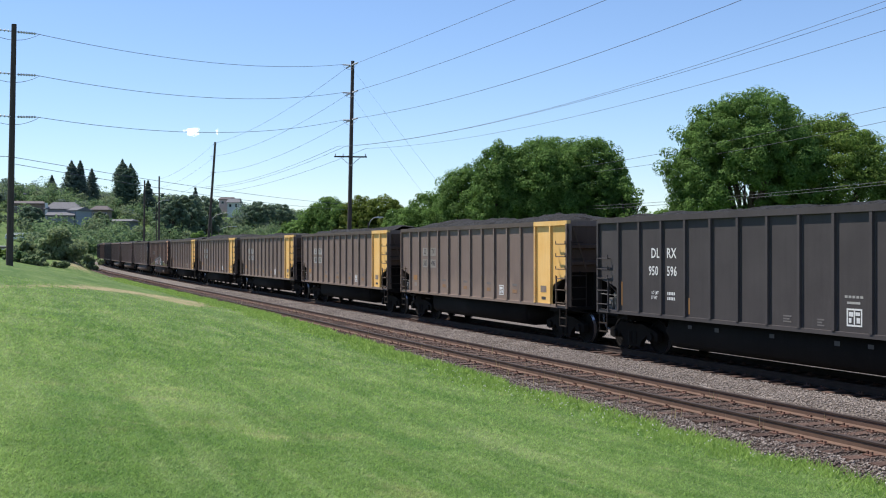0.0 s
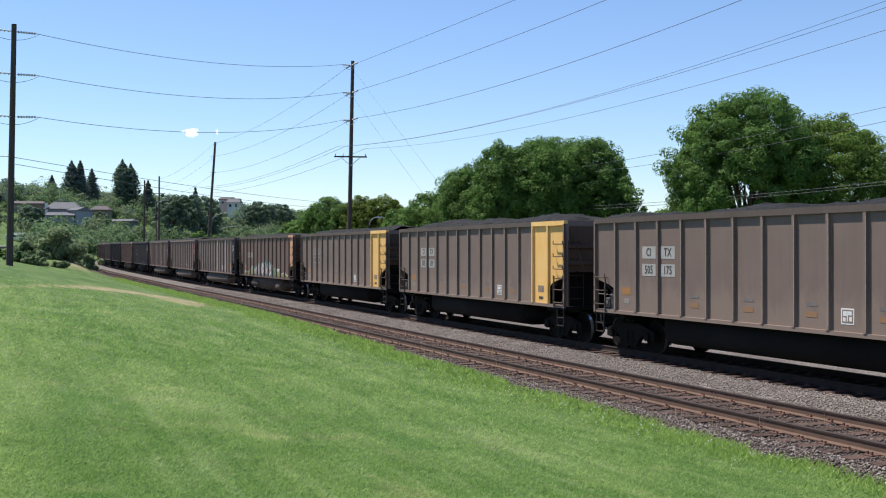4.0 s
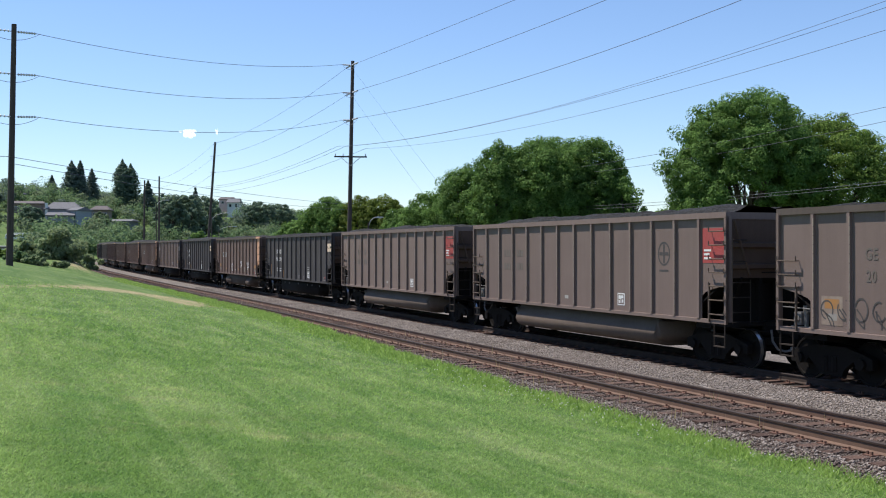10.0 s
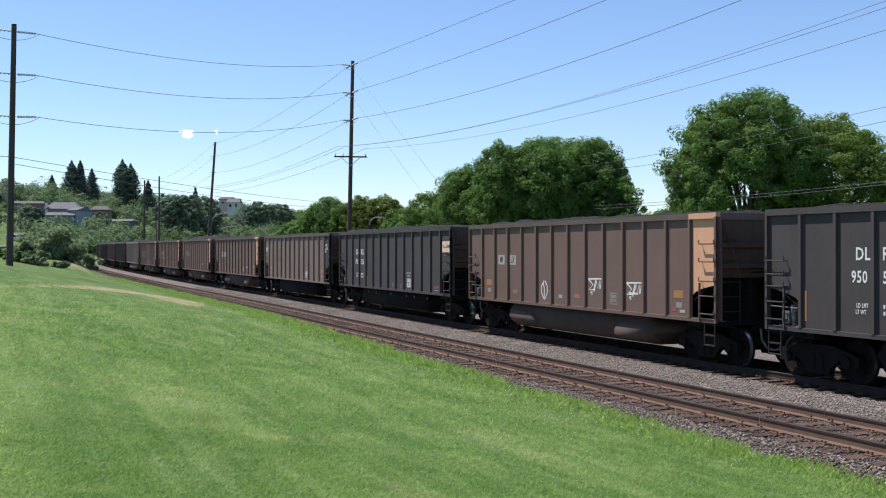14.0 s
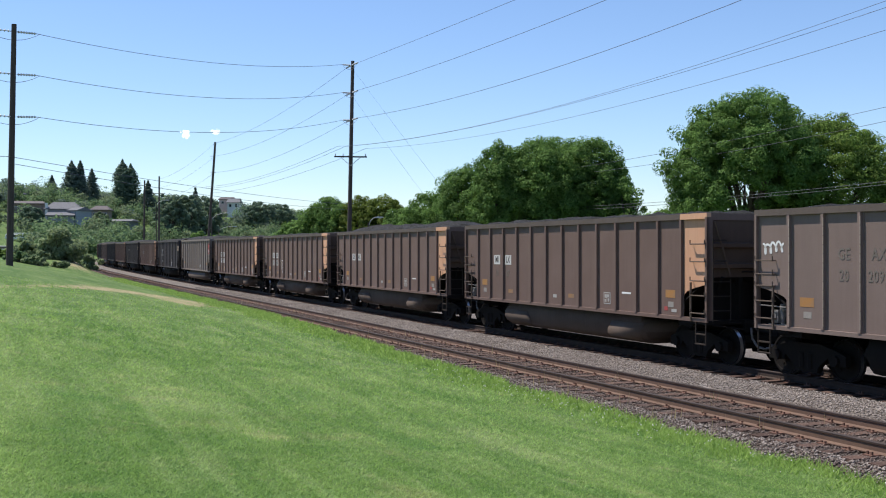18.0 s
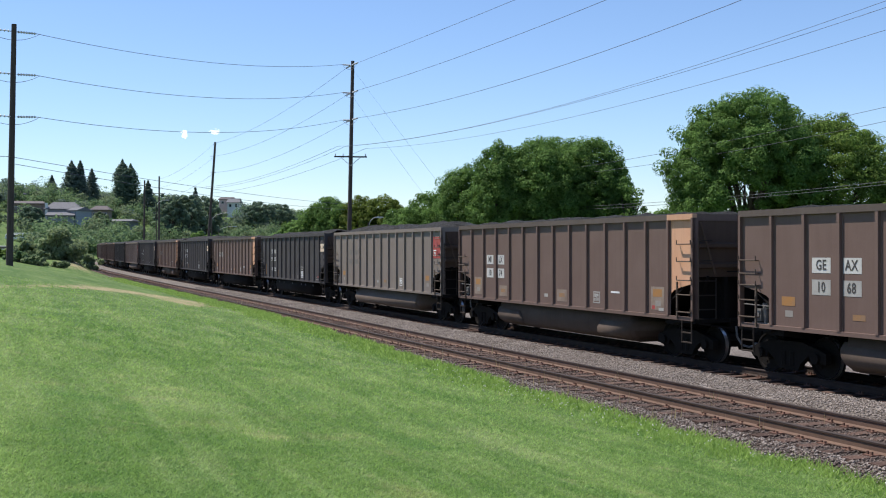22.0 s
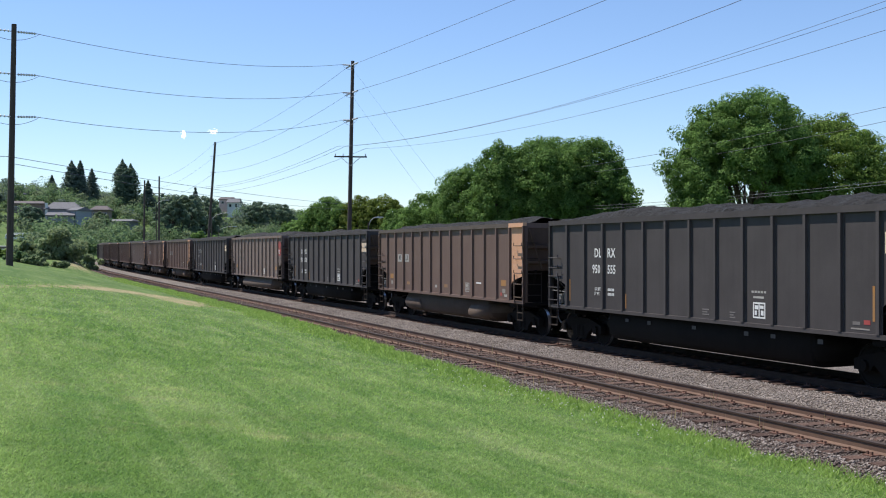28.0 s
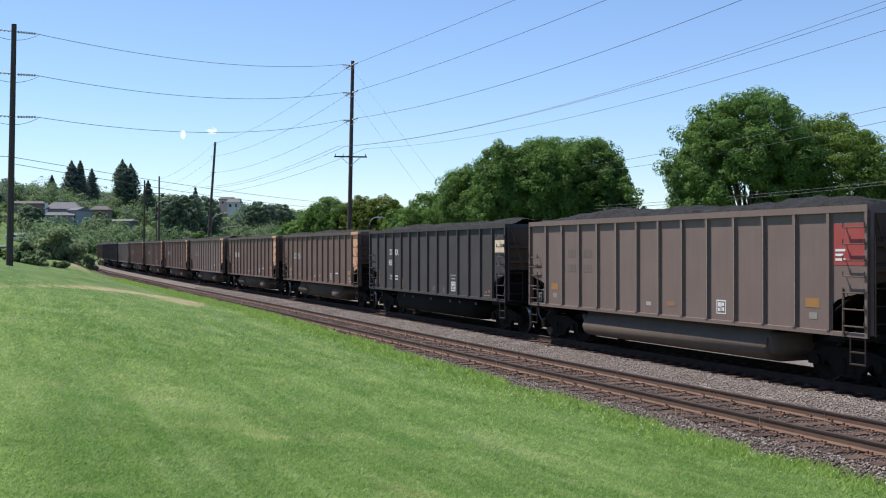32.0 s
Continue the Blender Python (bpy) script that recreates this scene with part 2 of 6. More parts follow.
def ground_z(x, y):
    return float(terrain([x], [y])[0])


def graded(lo, hi, step, far_lo, far_hi, growth=1.14):
    c = list(np.arange(lo, hi + step / 2, step))
    d = step
    while c[-1] < far_hi:
        d *= growth
        c.append(c[-1] + d)
    d = step
    while c[0] > far_lo:
        d *= growth
        c.insert(0, c[0] - d)
    return np.array(c)


def build_ground():
    gx = graded(-45, 22, 0.5, -3000, 3000)
    gy = graded(-6, 75, 0.5, -900, 4000)
    xx, yy = np.meshgrid(gx, gy)
    x, y = xx.ravel(), yy.ravel()
    z = terrain(x, y)
    nx, ny = len(gx), len(gy)
    idx = np.arange(nx * ny).reshape(ny, nx)
    faces = np.stack([idx[:-1, :-1], idx[:-1, 1:], idx[1:, 1:], idx[1:, :-1]], -1).reshape(-1, 4)
    me = data_mesh("ground", np.stack([x, y, z], -1).tolist(), faces.tolist(), True)
    # the worn path across the lawn, and the bare bank by the bend
    s, l = along(x, y)
    path = np.zeros_like(x)
    way = ((-12.5, 24.0, 0.3), (-14.6, 35.0, 0.3), (-15.8, 43.0, 0.35), (-15.9, 48.5, 1.2), (-15.2, 53.0, 2.6), (-12.6, 50.5, 2.0), (-10.6, 45.5, 0.7))
    for (ax, ay, aw), (bx, by, bw) in zip(way[:-1], way[1:]):
        t = np.clip(((x - ax) * (bx - ax) + (y - ay) * (by - ay)) / ((bx - ax) ** 2 + (by - ay) ** 2), 0, 1)
        d = np.hypot(x - ax - t * (bx - ax), y - ay - t * (by - ay))
        path = np.maximum(path, np.clip(1.45 - d / (aw + t * (bw - aw)), 0, 1))
    bank = np.clip(1.8 - np.abs(s - 84) / 9, 0, 1) * np.clip(1.7 - np.abs(l - 10.7) / 1.3, 0, 1)
    at = me.attributes.new("bare", "FLOAT", "POINT")
    at.data.foreach_set("value", np.clip(path + bank, 0, 1).astype(np.float32))
    ob = place("ground", me, M_LAWN)
    return tagged(ob, "mown green lawn sloping to the track, with a worn dirt path", "lawn", kind="structure")


def ribbon(profile, s0, s1, ds, close=False):
    """A profile of (side, up) pairs swept along the track."""
    ss = np.arange(s0, s1 + ds / 2, ds)
    cols = [rail_rows(ss, a, b) for a, b in profile]
    n, k = len(ss), len(profile)
    verts = np.stack(cols, 1).reshape(-1, 3)
    faces = []
    for i in range(n - 1):
        for j in range(k if close else k - 1):
            a, b = i * k + j, i * k + (j + 1) % k
            faces.append((a, b, b + k, a + k))
    return verts.tolist(), faces


def build_ballast():
    v, f = ribbon([(-24.0, -0.80), (-23.0, -0.66), (-7.0, -0.62), (-3.4, -0.58), (-2.2, -0.26), (-1.6, -0.225)], -440, 700, 2.0)
    tagged(place("ballast", data_mesh("far_ballast", v, f, True), M_GRAVEL), "grey gravel shoulder beyond the train's track", "ballast", kind="structure")
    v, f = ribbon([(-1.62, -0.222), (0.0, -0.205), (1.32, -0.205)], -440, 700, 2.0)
    tagged(place("ballast", data_mesh("track_bed", v, f, True), M_GRAVEL_SHADED), "coal-dusted ballast between the train's rails, darkened for the train's shade", "ballast", kind="structure")
    v, f = ribbon([(1.30, -0.212), (1.5, -0.20), (2.05, -0.22), (2.5, -0.30), (3.0, -0.30), (3.35, -0.26)], -440, 700, 2.0)
    tagged(place("ballast", data_mesh("ballast", v, f, True), M_GRAVEL), "clean grey crushed-stone ballast under the train's track", "ballast", kind="structure")
    v, f = ribbon([(3.2, -0.29), (3.55, -0.205), (4.776, -0.192), (6.0, -0.20), (6.35, -0.235), (6.8, -0.37), (7.3, -0.61)], -440, 700, 2.0)
    tagged(place("ballast", data_mesh("old_ballast", v, f, True), M_GRAVEL_OLD), "dark grimy ballast under the empty track", "ballast", kind="structure")


RAIL = [(-0.075, -0.17), (-0.075, -0.155), (-0.026, -0.13), (-0.020, -0.04), (-0.036, -0.03), (-0.036, -0.006), (-0.026, 0.0),
        (0.026, 0.0), (0.036, -0.006), (0.036, -0.03), (0.020, -0.04), (0.026, -0.13), (0.075, -0.155), (0.075, -0.17)]


def build_track(side, label, tie_from):
    track = tagged(empty("railway_track", pose(0, 0, 0)), label, "railway track", kind="structure")
    for d in (-0.753, 0.753):
        v, f = ribbon([(side + d + a, b) for a, b in RAIL], -440, 700, 2.0, True)
        place("rail", data_mesh("rail", v, f), M_RAIL if side else M_RAIL_SHADED, track)
        v, f = ribbon([(side + d + a, b) for a, b in ((-0.039, -0.016), (-0.0385, -0.004), (-0.028, 0.003), (0.028, 0.003), (0.0385, -0.004), (0.039, -0.016))], -440, 700, 2.0)
        place("rail_head", data_mesh("rail_head", v, f), M_HEAD, track, "dark worn running surface")
    bm = bmesh.new()
    box(bm, -0.115, 0.115, -1.3, 1.3, -0.18, 0.0)
    tie = mesh_of("tie", bm)
    tie.materials.append(M_TIE)
    rest_v, rest_f, pl_v, pl_f = [], [], [], []
    cube = [(x, y, z) for x in (0, 1) for y in (0, 1) for z in (0, 1)]
    cf = ((0, 1, 3, 2), (4, 6, 7, 5), (0, 4, 5, 1), (2, 3, 7, 6), (0, 2, 6, 4), (1, 5, 7, 3))
    rng = random.Random(int(side * 10) + 5)
    made = []
    s, i = -430.0, 0
    while s < 690:
        s += 0.51
        i += 1
        h = float(np.interp(s, GS, TH))
        c = rail_at(s, side + rng.uniform(-0.09, 0.09), -0.166 - rng.uniform(0, 0.02))
        m = Matrix.Translation(c) @ Matrix.Rotation(h + rng.uniform(-0.025, 0.025), 4, "Z")
        if tie_from <= s < tie_from + 295 * 0.51:
            ob = place("tie", tie, M_TIE, track, m=m)
        else:
            if s > 300 and i % 2:
                continue
            b = len(rest_v)
            rest_v += [tuple(m @ Vector((-0.115 + 0.23 * x, -1.3 + 2.6 * y, -0.18 + 0.18 * z))) for x, y, z in cube]
            rest_f += [tuple(b + q for q in f) for f in cf]
        if -25 < s < 110:
            for d in (-0.753, 0.753):
                b = len(pl_v)
                pl_v += [tuple(m @ Vector((-0.09 + 0.18 * x, d - 0.17 + 0.34 * y, 0.002 + 0.014 * z))) for x, y, z in cube]
                pl_f += [tuple(b + q for q in f) for f in cf]
                for e, g in ((-0.06, -0.1), (0.05, 0.1), (-0.05, 0.12)):
                    b = len(pl_v)
                    up = rng.uniform(0.03, 0.055)
                    pl_v += [tuple(m @ Vector((e - 0.014 + 0.028 * x, d + g - 0.014 + 0.028 * y, 0.01 + up * z))) for x, y, z in cube]
                    pl_f += [tuple(b + q for q in f) for f in cf]
    tagged(place("far_ties", data_mesh("far_ties", rest_v, rest_f), M_TIE, track), kind="stuff")
    tagged(place("tie_plates_and_spikes", data_mesh("tie_plates", pl_v, pl_f), M_PLATE, track, "rusty steel plates and spikes"), kind="stuff")


def scatter_stones(name, label, material, count, s0, s1, l0, l1, z_of, size, seed):
    rng = np.random.default_rng(seed)
    s = s0 + (s1 - s0) * rng.random(count) ** 1.5
    l = rng.uniform(l0, l1, count)
    p = rail_rows(s, l, z_of(l))
    octa = np.array([(1, 0, 0), (-1, 0, 0), (0, 1, 0), (0, -1, 0), (0, 0, 1), (0, 0, -1)], float)
    of = np.array([(0, 2, 4), (2, 1, 4), (1, 3, 4), (3, 0, 4), (2, 0, 5), (1, 2, 5), (3, 1, 5), (0, 3, 5)])
    r = rng.uniform(size * 0.42, size * 0.85, (count, 1, 1)) * rng.uniform(0.55, 1.1, (count, 6, 1))
    a = rng.uniform(0, math.tau, count)
    ca, sa = np.cos(a)[:, None], np.sin(a)[:, None]
    o = octa[None] * r * np.array([1.2, 1, 0.75])
    tilt = rng.uniform(-0.5, 0.5, (count, 1))
    x, y, z = o[..., 0], o[..., 1], o[..., 2]
    x, z = x + tilt * z, z - tilt * x
    v = np.stack([ca * x - sa * y, sa * x + ca * y, z], -1) + p[:, None]
    f = (np.arange(count)[:, None, None] * 6 + of[None]).reshape(-1, 3)
    return tagged(place(name, array_mesh(name, v, f), material), label, "gravel", kind="stuff")


def gravel_shoulder():
    """The grey gravel that spreads beside the track before the bend."""
    ss = np.arange(48, 122, 1.0)
    spread = smooth_step(ss, 48, 88) * (2.4 + 0.35 * np.sin(ss * 0.7) + 0.2 * np.sin(ss * 1.9))
    verts, faces = [], []
    for j in range(5):
        p = rail_rows(ss, 6.7 + spread * j / 4, 0 * ss)
        p[:, 2] = np.maximum(terrain(p[:, 0], p[:, 1]) + 0.03, p[:, 2] * 0 + np.interp(ss, GS, PZ) - 0.42)
        verts.append(p)
    verts = np.stack(verts, 1).reshape(-1, 3)
    for i in range(len(ss) - 1):
        for j in range(4):
            a = i * 5 + j
            faces.append((a, a + 1, a + 6, a + 5))
    tagged(place("gravel_shoulder", data_mesh("gravel_shoulder", verts.tolist(), faces, True), M_GRAVEL), "grey gravel spread beside the old track", "gravel", kind="structure")


build_ground()
gravel_shoulder()
build_ballast()
build_track(0.0, "rusty rails on dark ties in grey ballast under the coal train", -20.0)
build_track(SPACING, "empty rusty rails on weathered dark wooden ties", -16.0)
scatter_stones("gravel_stones", "loose light grey crushed stone between the tracks", M_STONE, 76000, -20, 62, 1.25, 3.35,
               lambda l: np.interp(l, [1.2, 1.5, 2.05, 2.5, 3.0, 3.4], [-0.19, -0.19, -0.21, -0.29, -0.29, -0.25]), 0.034, 3)
scatter_stones("gravel_stones", "dirty brown stones between old ties", M_STONE_OLD, 56000, -20, 60, 3.2, 6.95,
               lambda l: np.interp(l, [3.2, 3.55, 4.776, 6.0, 6.35, 6.8, 7.0], [-0.27, -0.185, -0.175, -0.18, -0.215, -0.35, -0.42]), 0.036, 4)


scatter_stones("gravel_stones", "loose grey stones on the shoulder below the lawn", M_STONE, 20000, -20, 45, 6.1, 7.2,
               lambda l: np.interp(l, [6.0, 6.35, 6.8, 7.3], [-0.175, -0.215, -0.34, -0.57]), 0.036, 5)


# ---- the coal train ----
M_TAN = paint("dusty_tan_paint", (0.168, 0.120, 0.102), (0.206, 0.150, 0.130))
M_TAN_LOW = paint("road_dusted_tan_paint", (0.166, 0.119, 0.099), (0.206, 0.150, 0.126), low=(0.248, 0.181, 0.142))
M_BROWN = paint("dusty_brown_paint", (0.134, 0.085, 0.069), (0.174, 0.116, 0.096))
M_RUST = paint("dull_rust_brown_paint", (0.132, 0.083, 0.067), (0.166, 0.111, 0.090))
M_GREY = paint("dusty_grey_paint", (0.198, 0.158, 0.134), (0.236, 0.194, 0.168))
M_BLACK = paint("sooty_black_paint", (0.058, 0.0505, 0.0505), (0.082, 0.072, 0.071), 0.6, 0.7, 0.2)
M_YELLOW = paint("faded_yellow_paint", (0.76, 0.425, 0.120), (0.84, 0.565, 0.245), 0.7)
M_SALMON = paint("faded_salmon_paint", (0.56, 0.295, 0.175), (0.60, 0.37, 0.245), 0.6)
M_CREAM = paint("faded_cream_paint", (0.66, 0.50, 0.36), (0.72, 0.60, 0.47), 0.5)
M_RIM = paint("coal_dusted_rim_paint", (0.088, 0.066, 0.054), (0.125, 0.096, 0.080))
M_RED = paint("faded_red_paint", (0.36, 0.055, 0.052), (0.31, 0.105, 0.092), 0.6)
# near-black: the shade under the cars and in their pockets is in this colour
M_UNDER = paint("shade_black_underframe_steel", (0.011, 0.0095, 0.009), (0.020, 0.017, 0.015), 0.5, 0.85, 0.08)
M_END = paint("coal_stained_end_steel", (0.088, 0.057, 0.043), (0.125, 0.086, 0.066), 0.6, 0.85, 0.1)
M_TUB = paint("grimy_tub_steel", (0.070, 0.048, 0.037), (0.100, 0.072, 0.057), 0.6, 0.75, 0.15)
M_TUB_PALE = paint("dusty_pale_tub_steel", (0.105, 0.077, 0.060), (0.140, 0.106, 0.085), 0.6, 0.7, 0.2)
# paler than the tub: the sun on its rounded ends is put in the colour
M_TUB_LIT = paint("lit_tub_end_steel", (0.088, 0.064, 0.051), (0.118, 0.088, 0.071), 0.6, 0.75, 0.15)
M_STEP = paint("grimy_step_steel", (0.034, 0.027, 0.023), (0.055, 0.044, 0.037), 0.5, 0.8, 0.1)
M_RUNG = paint("grimy_ladder_steel", (0.095, 0.070, 0.055), (0.14, 0.105, 0.083), 0.5, 0.7, 0.2)
M_TAG = grain("grimy_tag", (0.075, 0.07, 0.066), (0.11, 0.10, 0.095), 6.0, 0.8, 0, 40, 0.0)
M_HOSE = grain("dusty_grey_brake_gear", (0.115, 0.105, 0.10), (0.21, 0.195, 0.185), 7.0, 0.75, 0, 40, 0.1)
M_TREAD = grain("polished_wheel_tread", (0.62, 0.60, 0.58), (0.75, 0.73, 0.7), 4.0, 0.3, 0.9, 60, 0.05)
M_WHITE = grain("chalky_white_stencil", (0.66, 0.65, 0.63), (0.78, 0.77, 0.75), 9.0, 0.8, 0, 60, 0.0)
M_PATCH = grain("pale_grey_patch", (0.34, 0.32, 0.295), (0.43, 0.41, 0.38), 5.0, 0.8, 0, 60, 0.0)
M_BRIGHT_PATCH = grain("chalky_white_patch", (0.50, 0.48, 0.45), (0.60, 0.58, 0.55), 5.0, 0.8, 0, 60, 0.0)
M_DIM_PATCH = grain("dim_dusty_patch", (0.25, 0.22, 0.195), (0.31, 0.28, 0.25), 5.0, 0.8, 0, 60, 0.0)
M_WASH = grain("pale_washed_paint", (0.30, 0.235, 0.185), (0.19, 0.13, 0.10), 3.0, 0.8, 0, 30, 0.0)
M_DIM = grain("dim_grey_stencil", (0.14, 0.125, 0.118), (0.19, 0.17, 0.16), 6.0, 0.8, 0, 60, 0.0)
M_DARK = grain("faded_black_stencil", (0.055, 0.050, 0.048), (0.085, 0.075, 0.07), 5.0, 0.8, 0, 60, 0.0)
M_ORANGE = grain("worn_orange_reflector", (0.42, 0.18, 0.035), (0.24, 0.16, 0.10), 2.2, 0.6, 0, 60, 0.0)
M_ORANGE_WORN = grain("faded_orange_reflector", (0.33, 0.165, 0.060), (0.21, 0.145, 0.105), 3.5, 0.7, 0, 30, 0.0)
M_PALE_INK = grain("dull_white_spray", (0.58, 0.55, 0.54), (0.74, 0.71, 0.69), 4.0, 0.8, 0, 40, 0.0)
M_GREEN_INK = grain("yellow_green_spray", (0.26, 0.27, 0.062), (0.15, 0.16, 0.05), 4.0, 0.8, 0, 40, 0.0)
M_TEAL_INK = grain("teal_spray", (0.045, 0.20, 0.19), (0.07, 0.16, 0.16), 4.0, 0.8, 0, 40, 0.0)
M_PINK_INK = grain("pale_pink_spray", (0.56, 0.40, 0.40), (0.62, 0.50, 0.50), 4.0, 0.8, 0, 40, 0.0)


def coal_material():
    n = Nodes("coal", 0.8, 0.0, 0.25)
    v = n.coords()
    k = n.noise(v, 14.0, 5, 0.7)
    n.color(n.mix(n.ramp(k, 0.4, 0.75), (0.008, 0.0075, 0.0075), (0.036, 0.034, 0.034)))
    n.bump(k, 0.9, 0.08)
    return n.m


M_COAL = coal_material()
PITCH, SPEED, AHEAD = 16.15, 12.05, -7.17
HALF, WIDE = 7.21, 1.50
POSTS = [-6.12 + 1.02 * i for i in range(13)]
LOW, TOP = 1.06, 3.71
SHARED = {}


def shared(key, build, smooth=False):
    """A mesh that all the cars share."""
    if key not in SHARED:
        bm = bmesh.new()
        build(bm)
        SHARED[key] = mesh_of(key, bm, smooth)
    return SHARED[key]


def hat_post(bm):
    """A hat-section stake, its flanges flat on the sheet."""
    poly = [(-0.085, 0.0), (-0.085, -0.008), (-0.050, -0.008), (-0.040, -0.068), (0.040, -0.068), (0.050, -0.008), (0.085, -0.008), (0.085, 0.0)]
    prism(bm, poly, "z", LOW + 0.092, TOP - 0.138)


def weld_seam(bm):
    for k in range(12):
        z = LOW + 0.16 + k * 0.19
        box(bm, 0.030, 0.046, -0.074, -0.067, z, z + 0.172)


def bright_seam(bm):
    for k in range(19):
        z = LOW + 0.14 + k * 0.125
        box(bm, 0.046 - (0.05, 0.07, 0.06)[k % 3], 0.046, -0.074, -0.067, z, z + 0.116)


def bay_sheet(bm, front):
    """The sheet of a ladder bay, cut away over the end platform."""
    a, b = 6.12, HALF - 0.03
    poly = [(a, TOP - 0.14), (a, 1.64), (a + 0.2, 1.79), (a + 0.5, 1.88), (a + 0.85, 1.95), (b, 1.98), (b, TOP - 0.14)]
    if not front:
        poly = [(-x, z) for x, z in poly][::-1]
    prism(bm, poly, "y", -WIDE, -WIDE + 0.02)


def end_sheet(bm):
    """Upright above, sloping in below."""
    prism(bm, [(7.16, TOP - 0.1), (7.16, 2.15), (7.10, 2.15), (7.10, TOP - 0.1)], "y", -WIDE + 0.02, WIDE - 0.02)
    for z in (2.35, 2.85):
        prism(bm, [(7.16, z), (7.25, z + 0.03), (7.25, z + 0.12), (7.16, z + 0.15)], "y", -1.4, 1.4)


def slope_sheet(bm):
    prism(bm, [(7.16, 2.146), (5.75, 1.25), (5.72, 1.28), (7.10, 2.146)], "y", -WIDE + 0.02, WIDE - 0.02)


def centre_web(bm):
    # added dark web, no known part: gives the pocket its shade
    prism(bm, [(5.78, 1.08), (7.08, 1.08), (7.08, 2.10), (5.78, 1.27)], "y", -0.03, 0.03)


def end_bulkhead(bm):
    """An added plate over the end sill that stands for the pocket's shade."""
    box(bm, 6.93, 6.97, -1.28, 1.44, LOW + 0.05, 2.06)


def body_bolster(bm):
    # unseen; added to keep the gap over the truck as dark as shade
    prism(bm, [(-1.42, 1.03), (-1.42, 0.92), (-0.5, 0.80), (0.5, 0.80), (1.42, 0.92), (1.42, 1.03)], "x", 5.85, 6.45)


def end_brace(bm):
    tube(bm, (7.2, -1.1, 2.15), (6.6, -1.0, 1.15), 0.045, 6)


def end_stay(bm):
    tube(bm, (7.24, -0.9, 2.2), (7.24, -1.35, 3.5), 0.03, 5)


def end_stanchion(bm):
    box(bm, 7.05, 7.2, -0.6, -0.5, 1.1, 2.14)


def platform(bm):
    box(bm, 6.15, HALF + 0.02, -1.52, 1.52, LOW - 0.06, LOW + 0.05)
    box(bm, HALF - 0.02, HALF + 0.1, -0.5, 0.5, LOW - 0.28, LOW + 0.05)
    tube(bm, (7.3, -1.45, 1.0), (7.55, -0.6, 0.88), 0.018, 5)
    box(bm, 6.5, 6.9, -1.2, -0.9, LOW + 0.05, LOW + 0.22)


def brake_cylinder(bm):
    tube(bm, (-6.95, -0.95, 1.36), (-6.45, -0.95, 1.36), 0.15, 12)
    tube(bm, (-6.45, -0.95, 1.36), (-6.30, -0.95, 1.36), 0.10, 10, 0.05)
    tube(bm, (-6.30, -0.95, 1.36), (-6.16, -0.95, 1.30), 0.03, 6)


def brake_valve(bm):
    """A cast control valve with its pipes and a retainer cock."""
    box(bm, -6.80, -6.58, -1.44, -1.22, 1.20, 1.48)
    tube(bm, (-6.69, -1.46, 1.34), (-6.69, -1.38, 1.34), 0.075, 10)
    tube(bm, (-6.52, -1.34, 1.11), (-6.52, -1.34, 1.62), 0.05, 8, 0.08)
    tube(bm, (-6.90, -1.42, 1.16), (-6.22, -1.42, 1.16), 0.018, 6)
    tube(bm, (-6.60, -1.36, 1.46), (-6.28, -1.40, 1.52), 0.016, 6)
    tube(bm, (-7.10, -1.50, 1.58), (-6.25, -1.50, 1.56), 0.014, 5)


def air_hose(bm):
    pts = [(7.42, -0.42, 0.92), (7.50, -0.45, 0.66), (7.66, -0.43, 0.48), (7.86, -0.36, 0.44), (8.02, -0.28, 0.50)]
    for a, b in zip(pts[:-1], pts[1:]):
        tube(bm, a, b, 0.028, 7)
    box(bm, 7.98, 8.08, -0.34, -0.22, 0.46, 0.56)


def coupler(bm):
    box(bm, 7.3, 7.75, -0.11, 0.11, 0.80, 1.0)
    prism(bm, [(7.72, -0.12), (7.72, 0.14), (8.0, 0.19), (8.07, 0.06), (7.97, 0.0), (8.05, -0.08), (8.02, -0.15)], "z", 0.74, 1.04)
    tube(bm, (7.75, -0.15, 1.02), (7.6, -1.2, 1.08), 0.016, 5)


def tub(bm, more=0.0, drop=0.0):
    half = [(1.34, LOW + 0.02), (1.36, 0.72), (1.33, 0.56 - drop), (1.22, 0.44 - drop), (1.0, 0.385 - drop)]
    if more:
        half = [(1.26, LOW + 0.02), (1.28, 0.86), (1.40, 0.74), (1.45, 0.60), (1.40, 0.44), (1.26, 0.34), (1.0, 0.29)]
    poly = [(-y, z) for y, z in half] + [(y, z) for y, z in half[::-1]]
    prism(bm, poly, "x", -4.15, 4.15)
    bmesh.ops.bevel(bm, geom=[e for e in bm.edges if abs(e.verts[0].co.x - e.verts[1].co.x) < 0.01], offset=0.12, segments=3, affect="EDGES")


def belly_bulge(bm):
    """The rounded lower end of a tub, proud of its side."""
    half = [(1.30, 0.92), (1.40, 0.76), (1.45, 0.62), (1.41, 0.48), (1.28, 0.38), (1.0, 0.34)]
    poly = [(-y, z) for y, z in half] + [(y, z) for y, z in half[::-1]]
    prism(bm, poly, "x", 2.35, 4.25)
    for v in bm.verts:
        if v.co.x > 3:
            v.co.x -= 0.55 * max(0.0, 0.75 - v.co.z)
        else:
            v.co.x += 0.5 * max(0.0, v.co.z - 0.45)
    bmesh.ops.bevel(bm, geom=[e for e in bm.edges if abs(e.verts[0].co.x - e.verts[1].co.x) < 0.3], offset=0.05, segments=2, affect="EDGES")


